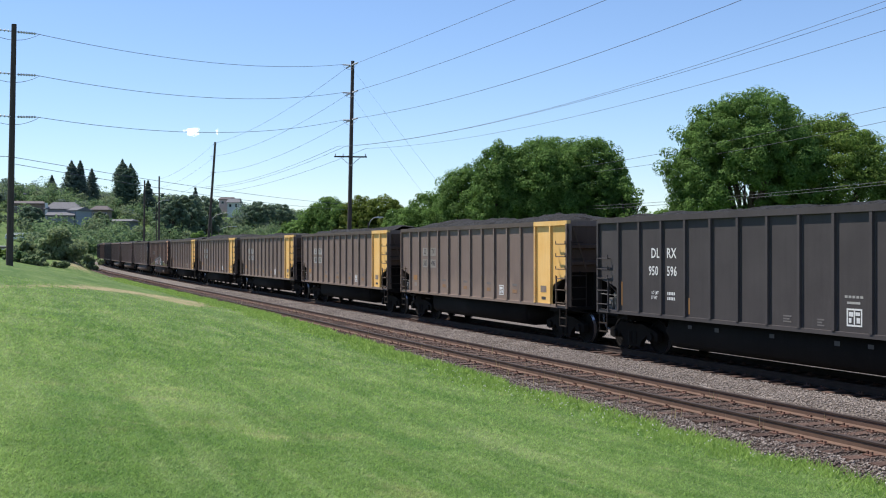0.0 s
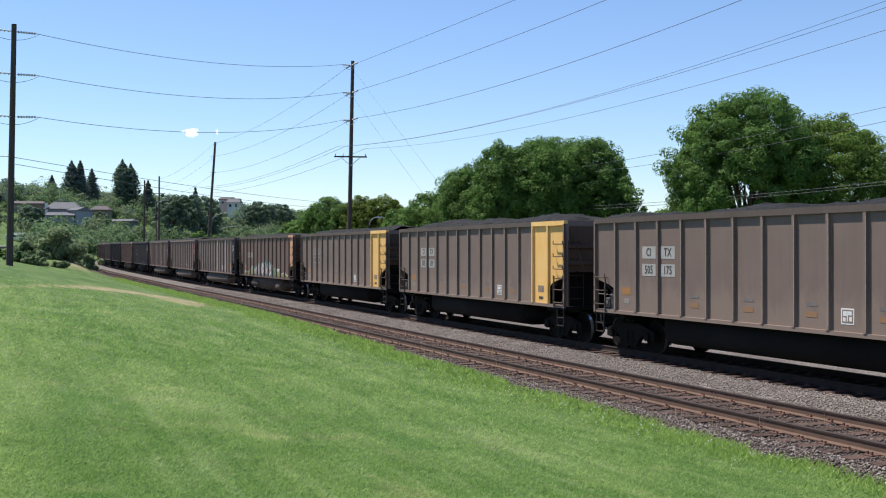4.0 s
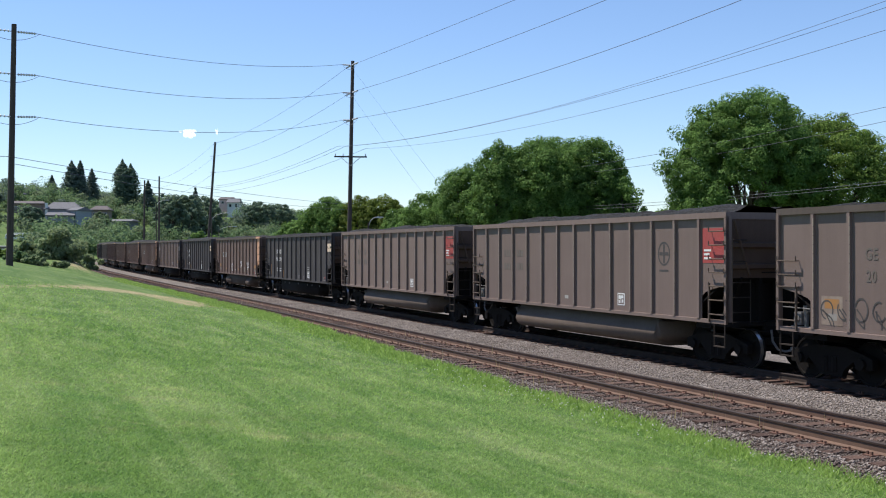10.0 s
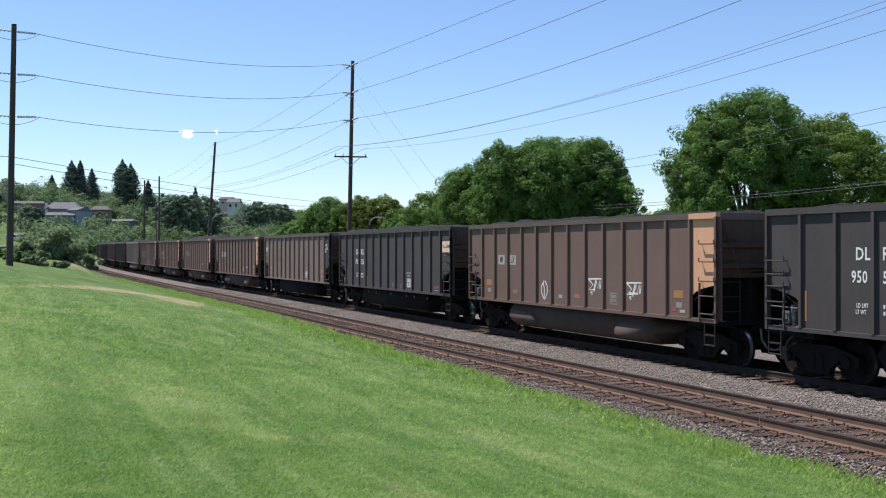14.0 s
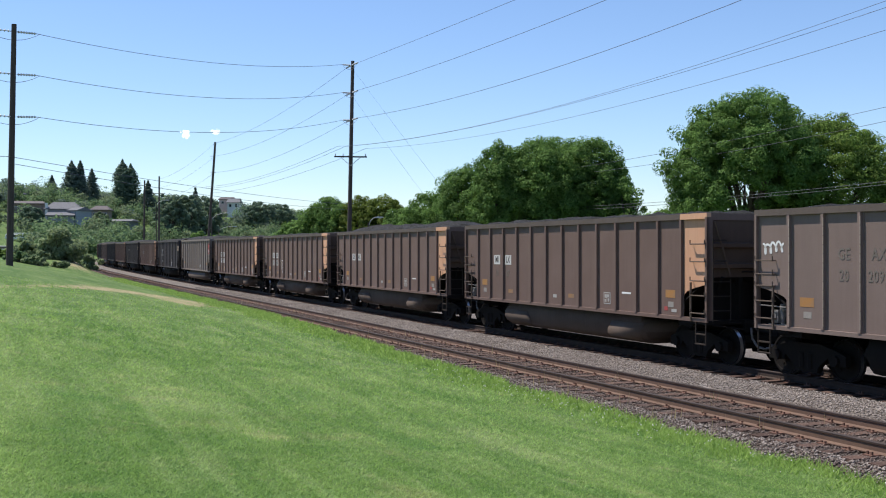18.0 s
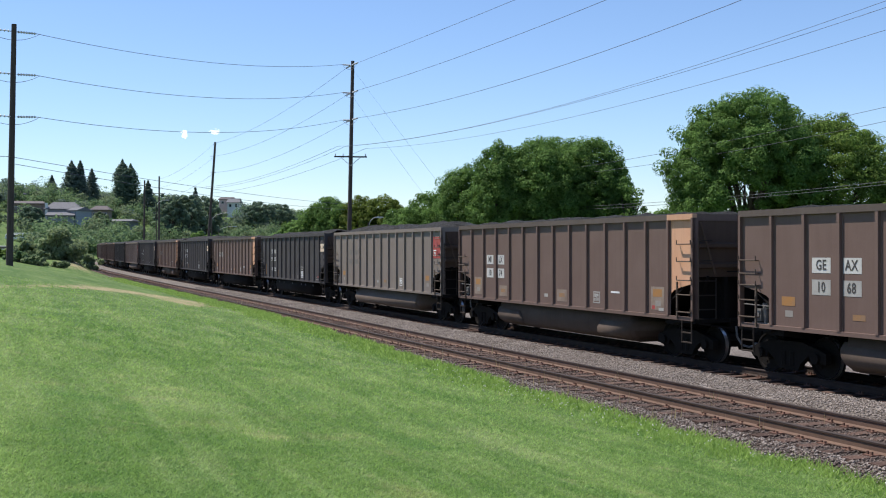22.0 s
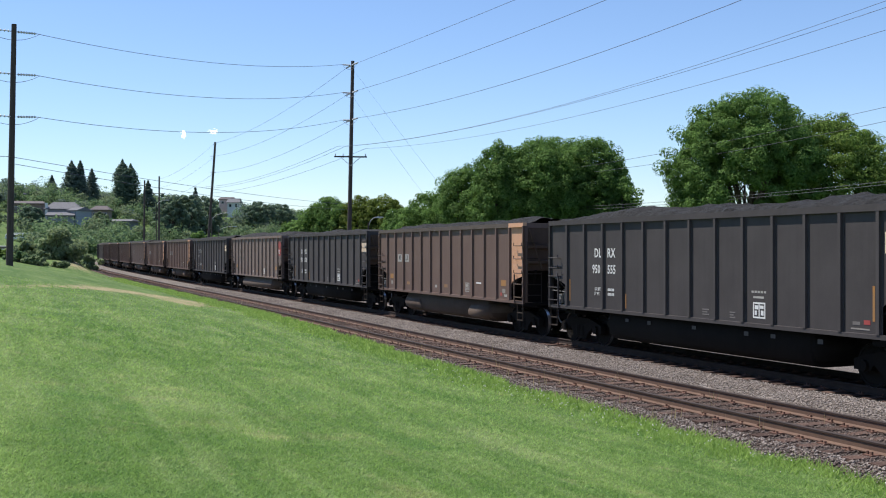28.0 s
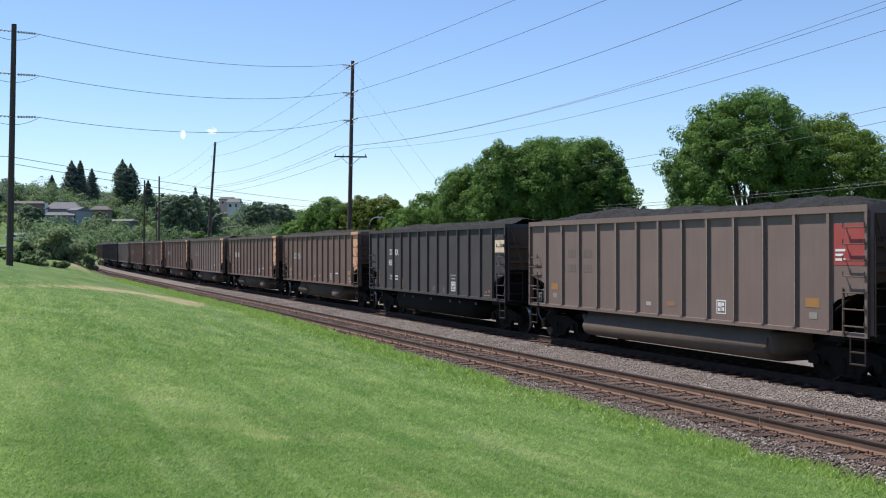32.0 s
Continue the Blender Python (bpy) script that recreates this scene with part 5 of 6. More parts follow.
def conifer(x, y, height, wide, label, material, seed, layers=16, per=46, leaf=0.8, column=False):
    rng = np.random.default_rng(seed)
    tree = tagged(empty("conifer_tree", pose(x, y, ground_z(x, y) - 0.1)), label, "tree", "hillside trees")
    pts, nor = [], []
    for i in range(layers):
        t = i / (layers - 1)
        r0 = wide * ((1 - t) ** 0.62 * rng.uniform(0.78, 1.1) if not column else (0.35 + 0.65 * math.sin(math.pi * min(1, 0.2 + 0.8 * t)) ** 0.6) * (1 - t ** 6)) * rng.uniform(0.93, 1.05)
        z = height * (0.08 + 0.9 * t)
        arms = 7
        off = rng.uniform(0, math.tau)
        for _ in range(per * 3):
            a = off + math.tau * rng.integers(arms) / arms + rng.normal(0, 0.22)
            r = r0 * rng.uniform(0.15, 1.0) ** 0.6 * rng.uniform(0.55, 1.2)
            pts.append((r * math.cos(a), r * math.sin(a), z - (0.25 * r if not column else -0.3 * r) + rng.normal(0, 0.25)))
            nor.append((math.cos(a) * 0.7, math.sin(a) * 0.7, 0.7))
    v, f = leaves(np.array(pts), np.array(nor), leaf * 0.58, rng)
    place("crown", array_mesh("crown", v, f), material, tree)
    bm = bmesh.new()
    tube(bm, (0, 0, 0), (0, 0, height * 0.93), 0.016 * height, 7, 0.02)
    part("trunk", bm, M_BARK, tree)
    return tree


def shrub(x, y, wide, height, label, material, seed, per=70, leaf=0.3, clumps=22):
    rng = np.random.default_rng(seed)
    c = np.stack([rng.normal(0, 0.42, clumps) * wide, rng.normal(0, 0.4, clumps) * wide * 0.7, rng.uniform(0.1, 0.8, clumps) ** 1.2 * height], 1)
    c[:, 2] *= 1 - 0.4 * np.clip(np.abs(c[:, 0]) / wide, 0, 1)
    v, f = clump_leaves(c, rng.uniform(0.12, 0.22, clumps) * (wide + height) * 0.5, per, leaf, rng, loose=0.95)
    thing = tagged(empty("shrub", pose(x, y, ground_z(x, y) - 0.05)), label, "shrub", "shrubs by the bend")
    place("foliage", array_mesh("foliage", v, f), material, thing)
    bm = bmesh.new()
    for _ in range(6):
        q = c[rng.integers(clumps)]
        tube(bm, (0, 0, 0), tuple(q), 0.04, 5, 0.015)
    part("stems", bm, M_BARK, thing)
    return thing


def hill_woods(name, label, material, count, seed, wide, leaf=0.46, per=70, lo=14, hi=260, tall=(0.7, 1.1), clear=True):
    """Far woods on the hillside: many crowns in one thing."""
    rng = np.random.default_rng(seed)
    s = rng.uniform(170, 690, count * 6)
    l = rng.uniform(lo, hi, count * 6)
    h = np.interp(s, GS, TH)
    x = np.interp(s, GS, PX) - np.sin(h) * l
    y = np.interp(s, GS, PY) + np.cos(h) * l
    bear = x / np.maximum(y, 1)
    ok = (bear > -0.47) & (bear < -0.10) & (y > 215)
    for hx, hy, hr in CLEAR if clear else ():
        ok &= (np.abs(x - hx) > hr) | (y > hy + 8) | (y < hy - 110)
    ok &= (bear > -0.383) | (y > 288)
    x, y = x[ok][:count], y[ok][:count]
    z = terrain(x, y)
    cs, rs = [], []
    for i in range(len(x)):
        w = rng.uniform(*wide)
        ht = w * rng.uniform(*tall) * 1.6
        for _ in range(5):
            d = rng.normal(0, 0.38, 3)
            cs.append((x[i] + d[0] * w, y[i] + d[1] * w, z[i] + ht * (0.5 + 0.28 * max(-1.5, min(1.5, d[2] * 2)))))
            rs.append(w * rng.uniform(0.38, 0.6))
    v, f = clump_leaves(np.array(cs), np.array(rs), per, leaf, rng, loose=0.8)
    return tagged(place(name, array_mesh(name, v, f), material), label, "woods", kind="stuff")


CLEAR = [(-131, 372, 7), (-147, 376, 7), (-116, 590, 10), (-123.5, 412, 6), (-110, 283, 5)]

broad_tree(26.9, 95, 19.4, 7.2, 2.6, "broad dense dark green maple with a rounded crown", M_LEAF, 11, 540, 200, 0.15, -0.2, 0.7)
broad_tree(20.9, 98, 9.0, 3.2, 1.6, "low dark green maple beside a broad one", M_LEAF, 28, 90, 200, 0.15, 0.1)
broad_tree(35.1, 97, 17.5, 6.9, 2.6, "yellowish green maple beside a taller tree", M_LEAF_WARM, 12, 420, 180, 0.145, 0.0, 0.3)
broad_tree(41.5, 92, 14.0, 5.0, 2.4, "yellowish green maple at the row's end", M_LEAF_WARM, 13, 160, 220, 0.145)
broad_tree(9.8, 110, 16.7, 5.4, 2.4, "dark green maple with a dense crown", M_LEAF, 14, 340, 170, 0.155, 0.0)
broad_tree(6.0, 109, 16.4, 3.3, 2.4, "narrow dark green maple in the row", M_LEAF, 26, 200, 160, 0.155, -0.1)
broad_tree(18.8, 108, 12.2, 2.1, 3.0, "thin ragged young maple beside a dense one", M_LEAF, 27, 26, 130, 0.155, 0.3)
broad_tree(15.4, 112, 17.0, 4.9, 2.4, "dark green maple with a ragged outline", M_LEAF, 15, 340, 170, 0.155, 0.0)
broad_tree(12.7, 115, 17.6, 4.8, 2.4, "dark green maple behind its neighbours", M_LEAF, 24, 170, 220, 0.155)
broad_tree(2.6, 118, 14.5, 4.5, 2.2, "medium green maple in a row of trees", M_LEAF, 16, 180, 220, 0.155)
broad_tree(-1.8, 124, 11.6, 3.8, 1.8, "low green tree in the row", M_LEAF, 17, 120, 190, 0.155)
broad_tree(-15.8, 150, 12.3, 5.4, 2.0, "dark green maple far along the row", M_LEAF, 18, 170, 160, 0.19)
broad_tree(-20.4, 152, 9.0, 4.0, 1.6, "small green tree at the end of the row", M_LEAF, 19, 120, 140, 0.19)
broad_tree(-11.6, 148, 12.4, 4.2, 1.8, "green tree behind the tall pole", M_LEAF_LIGHT, 20, 120, 140, 0.19)
broad_tree(-7.8, 147, 12.6, 4.4, 1.8, "maple with yellowing leaves", M_LEAF_LIGHT, 21, 120, 150, 0.19)
broad_tree(-5.0, 140, 10.6, 3.6, 1.6, "small bright green tree", M_LEAF, 22, 120, 140, 0.19)
broad_tree(-47.0, 208, 8.2, 4.4, 1.2, "bright green round tree beyond the train", M_LEAF, 23, 60, 200, 0.26)

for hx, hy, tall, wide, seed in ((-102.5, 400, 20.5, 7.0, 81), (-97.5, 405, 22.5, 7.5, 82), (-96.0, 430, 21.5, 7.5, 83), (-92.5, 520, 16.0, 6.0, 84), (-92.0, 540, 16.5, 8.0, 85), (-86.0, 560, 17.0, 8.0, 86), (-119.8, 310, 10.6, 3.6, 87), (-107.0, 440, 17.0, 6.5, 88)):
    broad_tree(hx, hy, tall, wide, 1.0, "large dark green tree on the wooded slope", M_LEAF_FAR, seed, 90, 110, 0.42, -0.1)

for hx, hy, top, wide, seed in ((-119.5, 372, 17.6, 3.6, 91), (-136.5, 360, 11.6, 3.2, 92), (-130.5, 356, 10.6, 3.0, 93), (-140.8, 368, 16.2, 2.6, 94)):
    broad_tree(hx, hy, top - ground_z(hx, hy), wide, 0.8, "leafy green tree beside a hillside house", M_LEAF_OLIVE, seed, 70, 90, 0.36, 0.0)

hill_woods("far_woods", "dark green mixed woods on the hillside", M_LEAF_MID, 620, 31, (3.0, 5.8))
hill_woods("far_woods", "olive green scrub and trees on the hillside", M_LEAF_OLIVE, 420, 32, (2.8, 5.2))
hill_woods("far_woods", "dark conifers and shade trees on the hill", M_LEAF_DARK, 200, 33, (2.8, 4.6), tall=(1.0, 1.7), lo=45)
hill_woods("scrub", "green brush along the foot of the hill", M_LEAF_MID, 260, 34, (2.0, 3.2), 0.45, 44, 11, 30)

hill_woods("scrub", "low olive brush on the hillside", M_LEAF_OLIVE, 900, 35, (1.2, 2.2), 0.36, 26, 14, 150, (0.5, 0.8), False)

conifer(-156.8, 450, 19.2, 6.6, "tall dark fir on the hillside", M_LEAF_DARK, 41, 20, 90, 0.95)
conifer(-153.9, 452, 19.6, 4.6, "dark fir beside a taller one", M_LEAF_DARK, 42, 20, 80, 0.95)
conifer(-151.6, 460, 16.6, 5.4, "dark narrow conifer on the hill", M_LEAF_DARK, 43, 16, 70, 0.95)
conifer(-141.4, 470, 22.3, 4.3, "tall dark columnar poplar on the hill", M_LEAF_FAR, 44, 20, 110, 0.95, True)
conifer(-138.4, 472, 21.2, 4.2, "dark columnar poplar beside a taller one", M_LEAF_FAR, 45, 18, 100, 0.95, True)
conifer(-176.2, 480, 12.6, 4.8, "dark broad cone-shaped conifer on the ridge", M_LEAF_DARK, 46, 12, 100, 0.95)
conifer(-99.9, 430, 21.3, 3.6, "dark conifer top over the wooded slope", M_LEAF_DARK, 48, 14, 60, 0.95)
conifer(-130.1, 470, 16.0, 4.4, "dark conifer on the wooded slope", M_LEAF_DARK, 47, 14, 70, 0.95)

shrub(-37.4, 104, 2.1, 3.9, "large grey-green bush by the bend", M_LEAF_BUSH, 51, 110, 0.15, 80)
shrub(-41.4, 106, 1.8, 2.0, "green bush on the bank", M_LEAF_BUSH, 52, 90, 0.15, 50)
shrub(-43.6, 104, 1.5, 1.2, "bright green bush on the bank", M_LEAF_WARM, 53, 90, 0.15, 40)
shrub(-50.5, 150, 2.6, 3.4, "green bush beside the curving rails", M_LEAF_BUSH, 57, 110, 0.2, 50)
shrub(-34.4, 90, 1.0, 1.2, "low flowering shrub at the lawn's edge", M_LEAF_BUSH, 54, 90, 0.13, 20)
shrub(-36.1, 91, 1.0, 1.2, "low dark shrub at the lawn's edge", M_LEAF_MID, 55, 90, 0.13, 20)
shrub(-33.2, 92, 0.8, 0.9, "low shrub with pale blossoms", M_LEAF_BUSH, 56, 90, 0.13, 18)

# ---- poles and wires ----
M_POLE = grain("weathered_pole_wood", (0.055, 0.043, 0.040), (0.092, 0.073, 0.066), 3.0, 0.95, 0, 30, 0.4, stretch=(3, 3, 0.2))
M_WIRE = grain("dark_cable", (0.055, 0.060, 0.075), (0.075, 0.08, 0.095), 2.0, 0.6, 0.3, 40, 0.0)
M_CERAMIC = grain("pale_insulator", (0.45, 0.46, 0.48), (0.6, 0.61, 0.63), 4.0, 0.4, 0, 40, 0.0)
M_GALV = grain("galvanised_steel", (0.36, 0.37, 0.38), (0.46, 0.47, 0.48), 5.0, 0.5, 0.6, 40, 0.0)


def insulator_string(bm, a, b, r=0.085, sheds=7):
    a, b = Vector(a), Vector(b)
    tube(bm, a, b, 0.03, 6)
    for i in range(sheds):
        p = a + (b - a) * ((i + 0.7) / (sheds + 0.4))
        d = (b - a).normalized() * 0.035
        tube(bm, p - d, p + d, r, 8, r * 0.6)


def utility_pole(foot, top, r, label, strings=(), arms=()):
    """A wooden pole; strings are insulators as pairs of places, arms as (height, half width, way)."""
    foot, top = Vector(foot), Vector(top)
    pole = tagged(empty("utility_pole", Matrix.Translation(foot)), label, "utility pole", "utility poles")
    bm = bmesh.new()
    tube(bm, (0, 0, -0.3), top - foot, r, 14, r * 0.72)
    part("shaft", bm, M_POLE, pole, smooth=False)
    for a, b in strings:
        bm = bmesh.new()
        insulator_string(bm, Vector(a) - foot, Vector(b) - foot)
        part("insulator", bm, M_CERAMIC, pole, "pale strain insulator")
    for z, half, way in arms:
        bm = bmesh.new()
        d = Vector((math.cos(way), math.sin(way), 0))
        c = Vector(((top - foot).x * z / (top - foot).z, 0, z)) + Vector((0, -r - 0.08, 0))
        q = Matrix.Translation(c) @ Matrix.Rotation(way, 4, "Z")
        box(bm, -half, half, -0.06, 0.06, -0.07, 0.07, q)
        part("crossarm", bm, M_POLE, pole)
        bm = bmesh.new()
        for sgn in (-1, 1):
            tube(bm, c + d * sgn * half * 0.6 + Vector((0, 0.07, -0.05)), c + Vector((0, 0.07, -half * 0.55)), 0.03, 5)
        part("arm_brace", bm, M_GALV, pole)
        for k in (-0.92, -0.45, 0.92):
            bm = bmesh.new()
            p = c + d * half * k
            tube(bm, p + Vector((0, 0, 0.06)), p + Vector((0, 0, 0.3)), 0.06, 7, 0.045)
            part("insulator", bm, M_CERAMIC, pole)
    return pole


def wire(a, b, sag, r=0.017, label="dark overhead power cable", n=26):
    a, b = Vector(a), Vector(b)
    ps = []
    for i in range(n + 1):
        t = i / n
        p = a + (b - a) * t
        p.z -= 4 * sag * t * (1 - t)
        ps.append(p)
    side = (b - a).cross(Vector((0, 0, 1))).normalized()
    verts, faces = [], []
    for p in ps:
        for k in range(4):
            t = k * math.tau / 4
            verts.append(tuple(p + side * (r * math.cos(t)) + Vector((0, 0, r * math.sin(t)))))
    for i in range(n):
        for k in range(4):
            j = (k + 1) % 4
            faces.append((i * 4 + k, i * 4 + j, i * 4 + 4 + j, i * 4 + 4 + k))
    ob = place("power_cable", data_mesh("power_cable", verts, faces), M_WIRE)
    return tagged(ob, label, "cable", "overhead cables")


PA, PB, PC, PD, PE, PF = (-26.2, 65.0), (-9.3, 108.0), (-41.2, 190.0), (-73.5, 276.0), (-63.0, 225.0), (20.0, 45.0)
ZA, ZB, ZC = (16.15, 13.55, 10.95), (21.55, 18.75, 16.0), (21.9, 19.6, 16.7)
ZF = (20.6, 19.0, 16.4)


def toward(p, q, d):
    p, q = Vector(p), Vector(q)
    return p + (q - p).normalized() * d


a_at = [Vector((PA[0] + 0.06, PA[1], z)) for z in ZA]
b_at = [Vector((PB[0], PB[1], z)) for z in ZB]
c_at = [Vector((PC[0] + 0.5, PC[1], z)) for z in ZC]
f_at = [Vector((PF[0], PF[1], z)) for z in ZF]
west = [Vector((-60.0, 40.0, z + 0.3)) for z in ZA]
sa, sb = [], []
for i in range(3):
    sa += [(toward(a_at[i], b_at[i], 0.2), toward(a_at[i], b_at[i], 1.9)), (toward(a_at[i], west[i], 0.2), toward(a_at[i], west[i], 1.9))]
    sb += [(toward(b_at[i], p[i], 0.25), toward(b_at[i], p[i], 2.0)) for p in (a_at, c_at, f_at)]
utility_pole((-26.45, 65.0, ground_z(-26.45, 65)), (-26.17, 65.0, 16.6), 0.21, "tall weathered wooden power pole on the lawn", sa)
utility_pole((-9.6, 108.0, ground_z(-9.6, 108)), (-9.15, 108.0, 22.0), 0.24, "tall wooden power pole with a crossarm behind the train", sb, [(12.95, 1.65, 0.15)])
utility_pole((-42.2, 190.0, ground_z(-42.2, 190)), (-40.6, 190.0, 22.1), 0.26, "leaning wooden power pole beyond the train",
             [((PC[0] - 0.3, PC[1], z), (PC[0] + 0.7, PC[1], z)) for z in ZC[1:]], [])
utility_pole((-73.6, 276.0, ground_z(-73.6, 276)), (-73.5, 276.0, 22.0), 0.27, "distant wooden power pole by the bend", [], [(17.5, 1.6, 0.3)])
utility_pole((-63.2, 225.0, ground_z(-63.2, 225)), (-63.0, 225.0, 17.6), 0.22, "distant grey wooden pole by the bend", [], [])
utility_pole((20.0, 45.0, ground_z(20.0, 45.0)), (20.0, 45.0, 21.8), 0.24, "tall wooden power pole across the track", [], [(13.2, 1.5, 0.5)])
for i in range(3):
    wire(toward(a_at[i], b_at[i], 1.9), toward(b_at[i], a_at[i], 2.0), 0.9 + 0.1 * i)
    wire(toward(b_at[i], c_at[i], 2.0), c_at[i], 1.1)
    wire(toward(b_at[i], f_at[i], 2.0), f_at[i], (0.2, 0.6, 1.15)[i])
    wire(toward(a_at[i], west[i], 1.9), west[i], 0.6)
    wire(c_at[i], (-73.5, 276.0, ZC[i] - 0.6), 1.0, 0.02)
    # the slack loop under each dead end
    wire(toward(a_at[i], west[i], 1.9), toward(a_at[i], b_at[i], 2.2), 0.55, 0.015, "slack jumper cable under an insulator", 12)
    wire(toward(b_at[i], a_at[i], 2.0), toward(b_at[i], f_at[i], 2.0), 0.6, 0.015, "slack jumper cable under an insulator", 12)
for dx, zb, zf, sag in ((-1.4, 13.3, 13.7, 1.3), (-0.6, 13.3, 13.4, 1.1), (1.5, 13.1, 12.3, 1.1)):
    wire((PB[0] + dx, PB[1] - 0.3, zb), (PF[0] - (0.3, 0.3, 0.7)[(dx > -1) + (dx > 0)], PF[1], zf), sag, 0.011)
    wire((PB[0] + dx, PB[1] - 0.3, zb), (-42.0 + 0.3 * dx, 190.0, 13.6 - 0.4 * dx), 0.9)
wire((-26.3, 64.7, 8.5), (-12.5, 142.0, 8.9), 0.35)
wire((-26.3, 64.7, 8.1), (-12.5, 142.0, 8.2), 0.45)
wire((-26.3, 64.7, 8.5), (-60.0, 40.0, 8.9), 0.35)
wire((12.0, 112.0, 11.2), (33.0, 72.0, 13.2), 0.35)
wire((15.0, 106.0, 10.6), (33.0, 72.0, 12.2), 0.35)
wire((12.0, 112.0, 7.3), (33.0, 72.0, 7.8), 0.3)
wire((12.0, 112.0, 7.0), (33.0, 72.0, 7.6), 0.3)
wire((PB[0], PB[1], 21.4), (2.0, 118.0, 7.0), 0.1, 0.012, "thin taut steel guy wire")
wire((PB[0], PB[1], 18.6), (-1.5, 113.0, 8.0), 0.1, 0.012, "thin taut steel guy wire")

# ---- houses on the hill ----
M_WALL_GREY = grain("blue_grey_siding", (0.20, 0.215, 0.235), (0.26, 0.275, 0.295), 1.0, 0.85, 0, 20, 0.2, stretch=(0.2, 0.2, 8))
M_WALL_BLUE = grain("pale_blue_siding", (0.30, 0.335, 0.39), (0.37, 0.405, 0.46), 1.0, 0.85, 0, 20, 0.2, stretch=(0.2, 0.2, 8))
M_WALL_WHITE = grain("white_siding", (0.66, 0.65, 0.63), (0.76, 0.75, 0.73), 1.0, 0.85, 0, 20, 0.2, stretch=(0.2, 0.2, 8))
M_WALL_BROWN = grain("brown_siding", (0.22, 0.17, 0.14), (0.28, 0.22, 0.18), 1.0, 0.85, 0, 20, 0.2, stretch=(0.2, 0.2, 8))
M_WALL_PINK = grain("pale_pink_siding", (0.55, 0.40, 0.38), (0.62, 0.47, 0.44), 1.0, 0.85, 0, 20, 0.2)
M_ROOF = grain("grey_shingle", (0.125, 0.125, 0.135), (0.185, 0.183, 0.195), 2.0, 0.95, 0, 14, 0.4)
M_ROOF_BROWN = grain("brown_shingle", (0.100, 0.086, 0.086), (0.145, 0.126, 0.126), 2.0, 0.95, 0, 14, 0.4)
M_GLASS = Nodes("dark_window_glass", 0.08, 0.0, 0.6).color((0.03, 0.04, 0.05)).m
M_TRIM = grain("white_trim", (0.7, 0.7, 0.68), (0.8, 0.8, 0.78), 3.0, 0.7, 0, 30, 0.0)


def house(x, y, turn, wide, deep, tall, roof_up, wall_mat, roof_mat, label, windows, hip=1.5, chimney=None, lift=0.0, eave=None):
    base = ground_z(x, y) - 0.4
    z = base + lift if eave is None else eave - tall
    foot = min(-2.5, base - z - 0.5)
    h = tagged(empty("house", pose(x, y, z, 0, 0, turn)), label, "house", "hillside houses")
    bm = bmesh.new()
    box(bm, -wide / 2, wide / 2, -deep / 2, deep / 2, foot, tall)
    part("wall", bm, wall_mat, h)
    bm = bmesh.new()
    o = 0.6
    a, b = wide / 2 + o, deep / 2 + o
    under = [bm.verts.new(p) for p in ((-a, -b, tall), (a, -b, tall), (a, b, tall), (-a, b, tall))]
    edge = [bm.verts.new(p) for p in ((-a, -b, tall + 0.22), (a, -b, tall + 0.22), (a, b, tall + 0.22), (-a, b, tall + 0.22))]
    r0, r1 = bm.verts.new((-a + hip, 0, tall + roof_up)), bm.verts.new((a - hip, 0, tall + roof_up))
    bm.faces.new(under[::-1])
    for i in range(4):
        bm.faces.new((under[i], under[(i + 1) % 4], edge[(i + 1) % 4], edge[i]))
    bm.faces.new((edge[0], edge[1], r1, r0))
    bm.faces.new((edge[2], edge[3], r0, r1))
    bm.faces.new((edge[1], edge[2], r1))
    bm.faces.new((edge[3], edge[0], r0))
    roof = part("roof", bm, roof_mat, h)
    if chimney:
        bm = bmesh.new()
        box(bm, chimney - 0.45, chimney + 0.45, -deep / 2 - 0.1, -deep / 2 + 0.7, 0, tall + roof_up * 0.8)
        part("chimney", bm, M_TRIM, h)
    for wx, wz, ww, wh in windows:
        bm = bmesh.new()
        box(bm, wx - ww / 2 - 0.12, wx + ww / 2 + 0.12, -deep / 2 - 0.06, -deep / 2 + 0.02, wz - 0.12, wz + wh + 0.12)
        win = part("window", bm, M_TRIM, h)
        bm = bmesh.new()
        box(bm, wx - ww / 2, wx + ww / 2, -deep / 2 - 0.09, -deep / 2 - 0.05, wz, wz + wh)
        part("pane", bm, M_GLASS, win)
    return h


def carport(x, y, turn, wide, deep, tall):
    """A white open shelter on posts."""
    thing = tagged(empty("carport", pose(x, y, ground_z(x, y), 0, 0, turn)), "white open carport on posts below the houses", "carport")
    bm = bmesh.new()
    box(bm, -wide / 2 - 0.3, wide / 2 + 0.3, -deep / 2 - 0.3, deep / 2 + 0.3, tall, tall + 0.22)
    part("roof", bm, M_TRIM, thing)
    for px in (-wide / 2, -wide / 6, wide / 6, wide / 2):
        for py in (-deep / 2, deep / 2):
            bm = bmesh.new()
            box(bm, px - 0.09, px + 0.09, py - 0.09, py + 0.09, -0.4, tall)
            part("post", bm, M_TRIM, thing)
    bm = bmesh.new()
    box(bm, -wide / 2, wide / 2, -deep / 2 - 0.04, -deep / 2 + 0.04, 0.9, 1.0)
    part("rail", bm, M_TRIM, thing)
    return thing


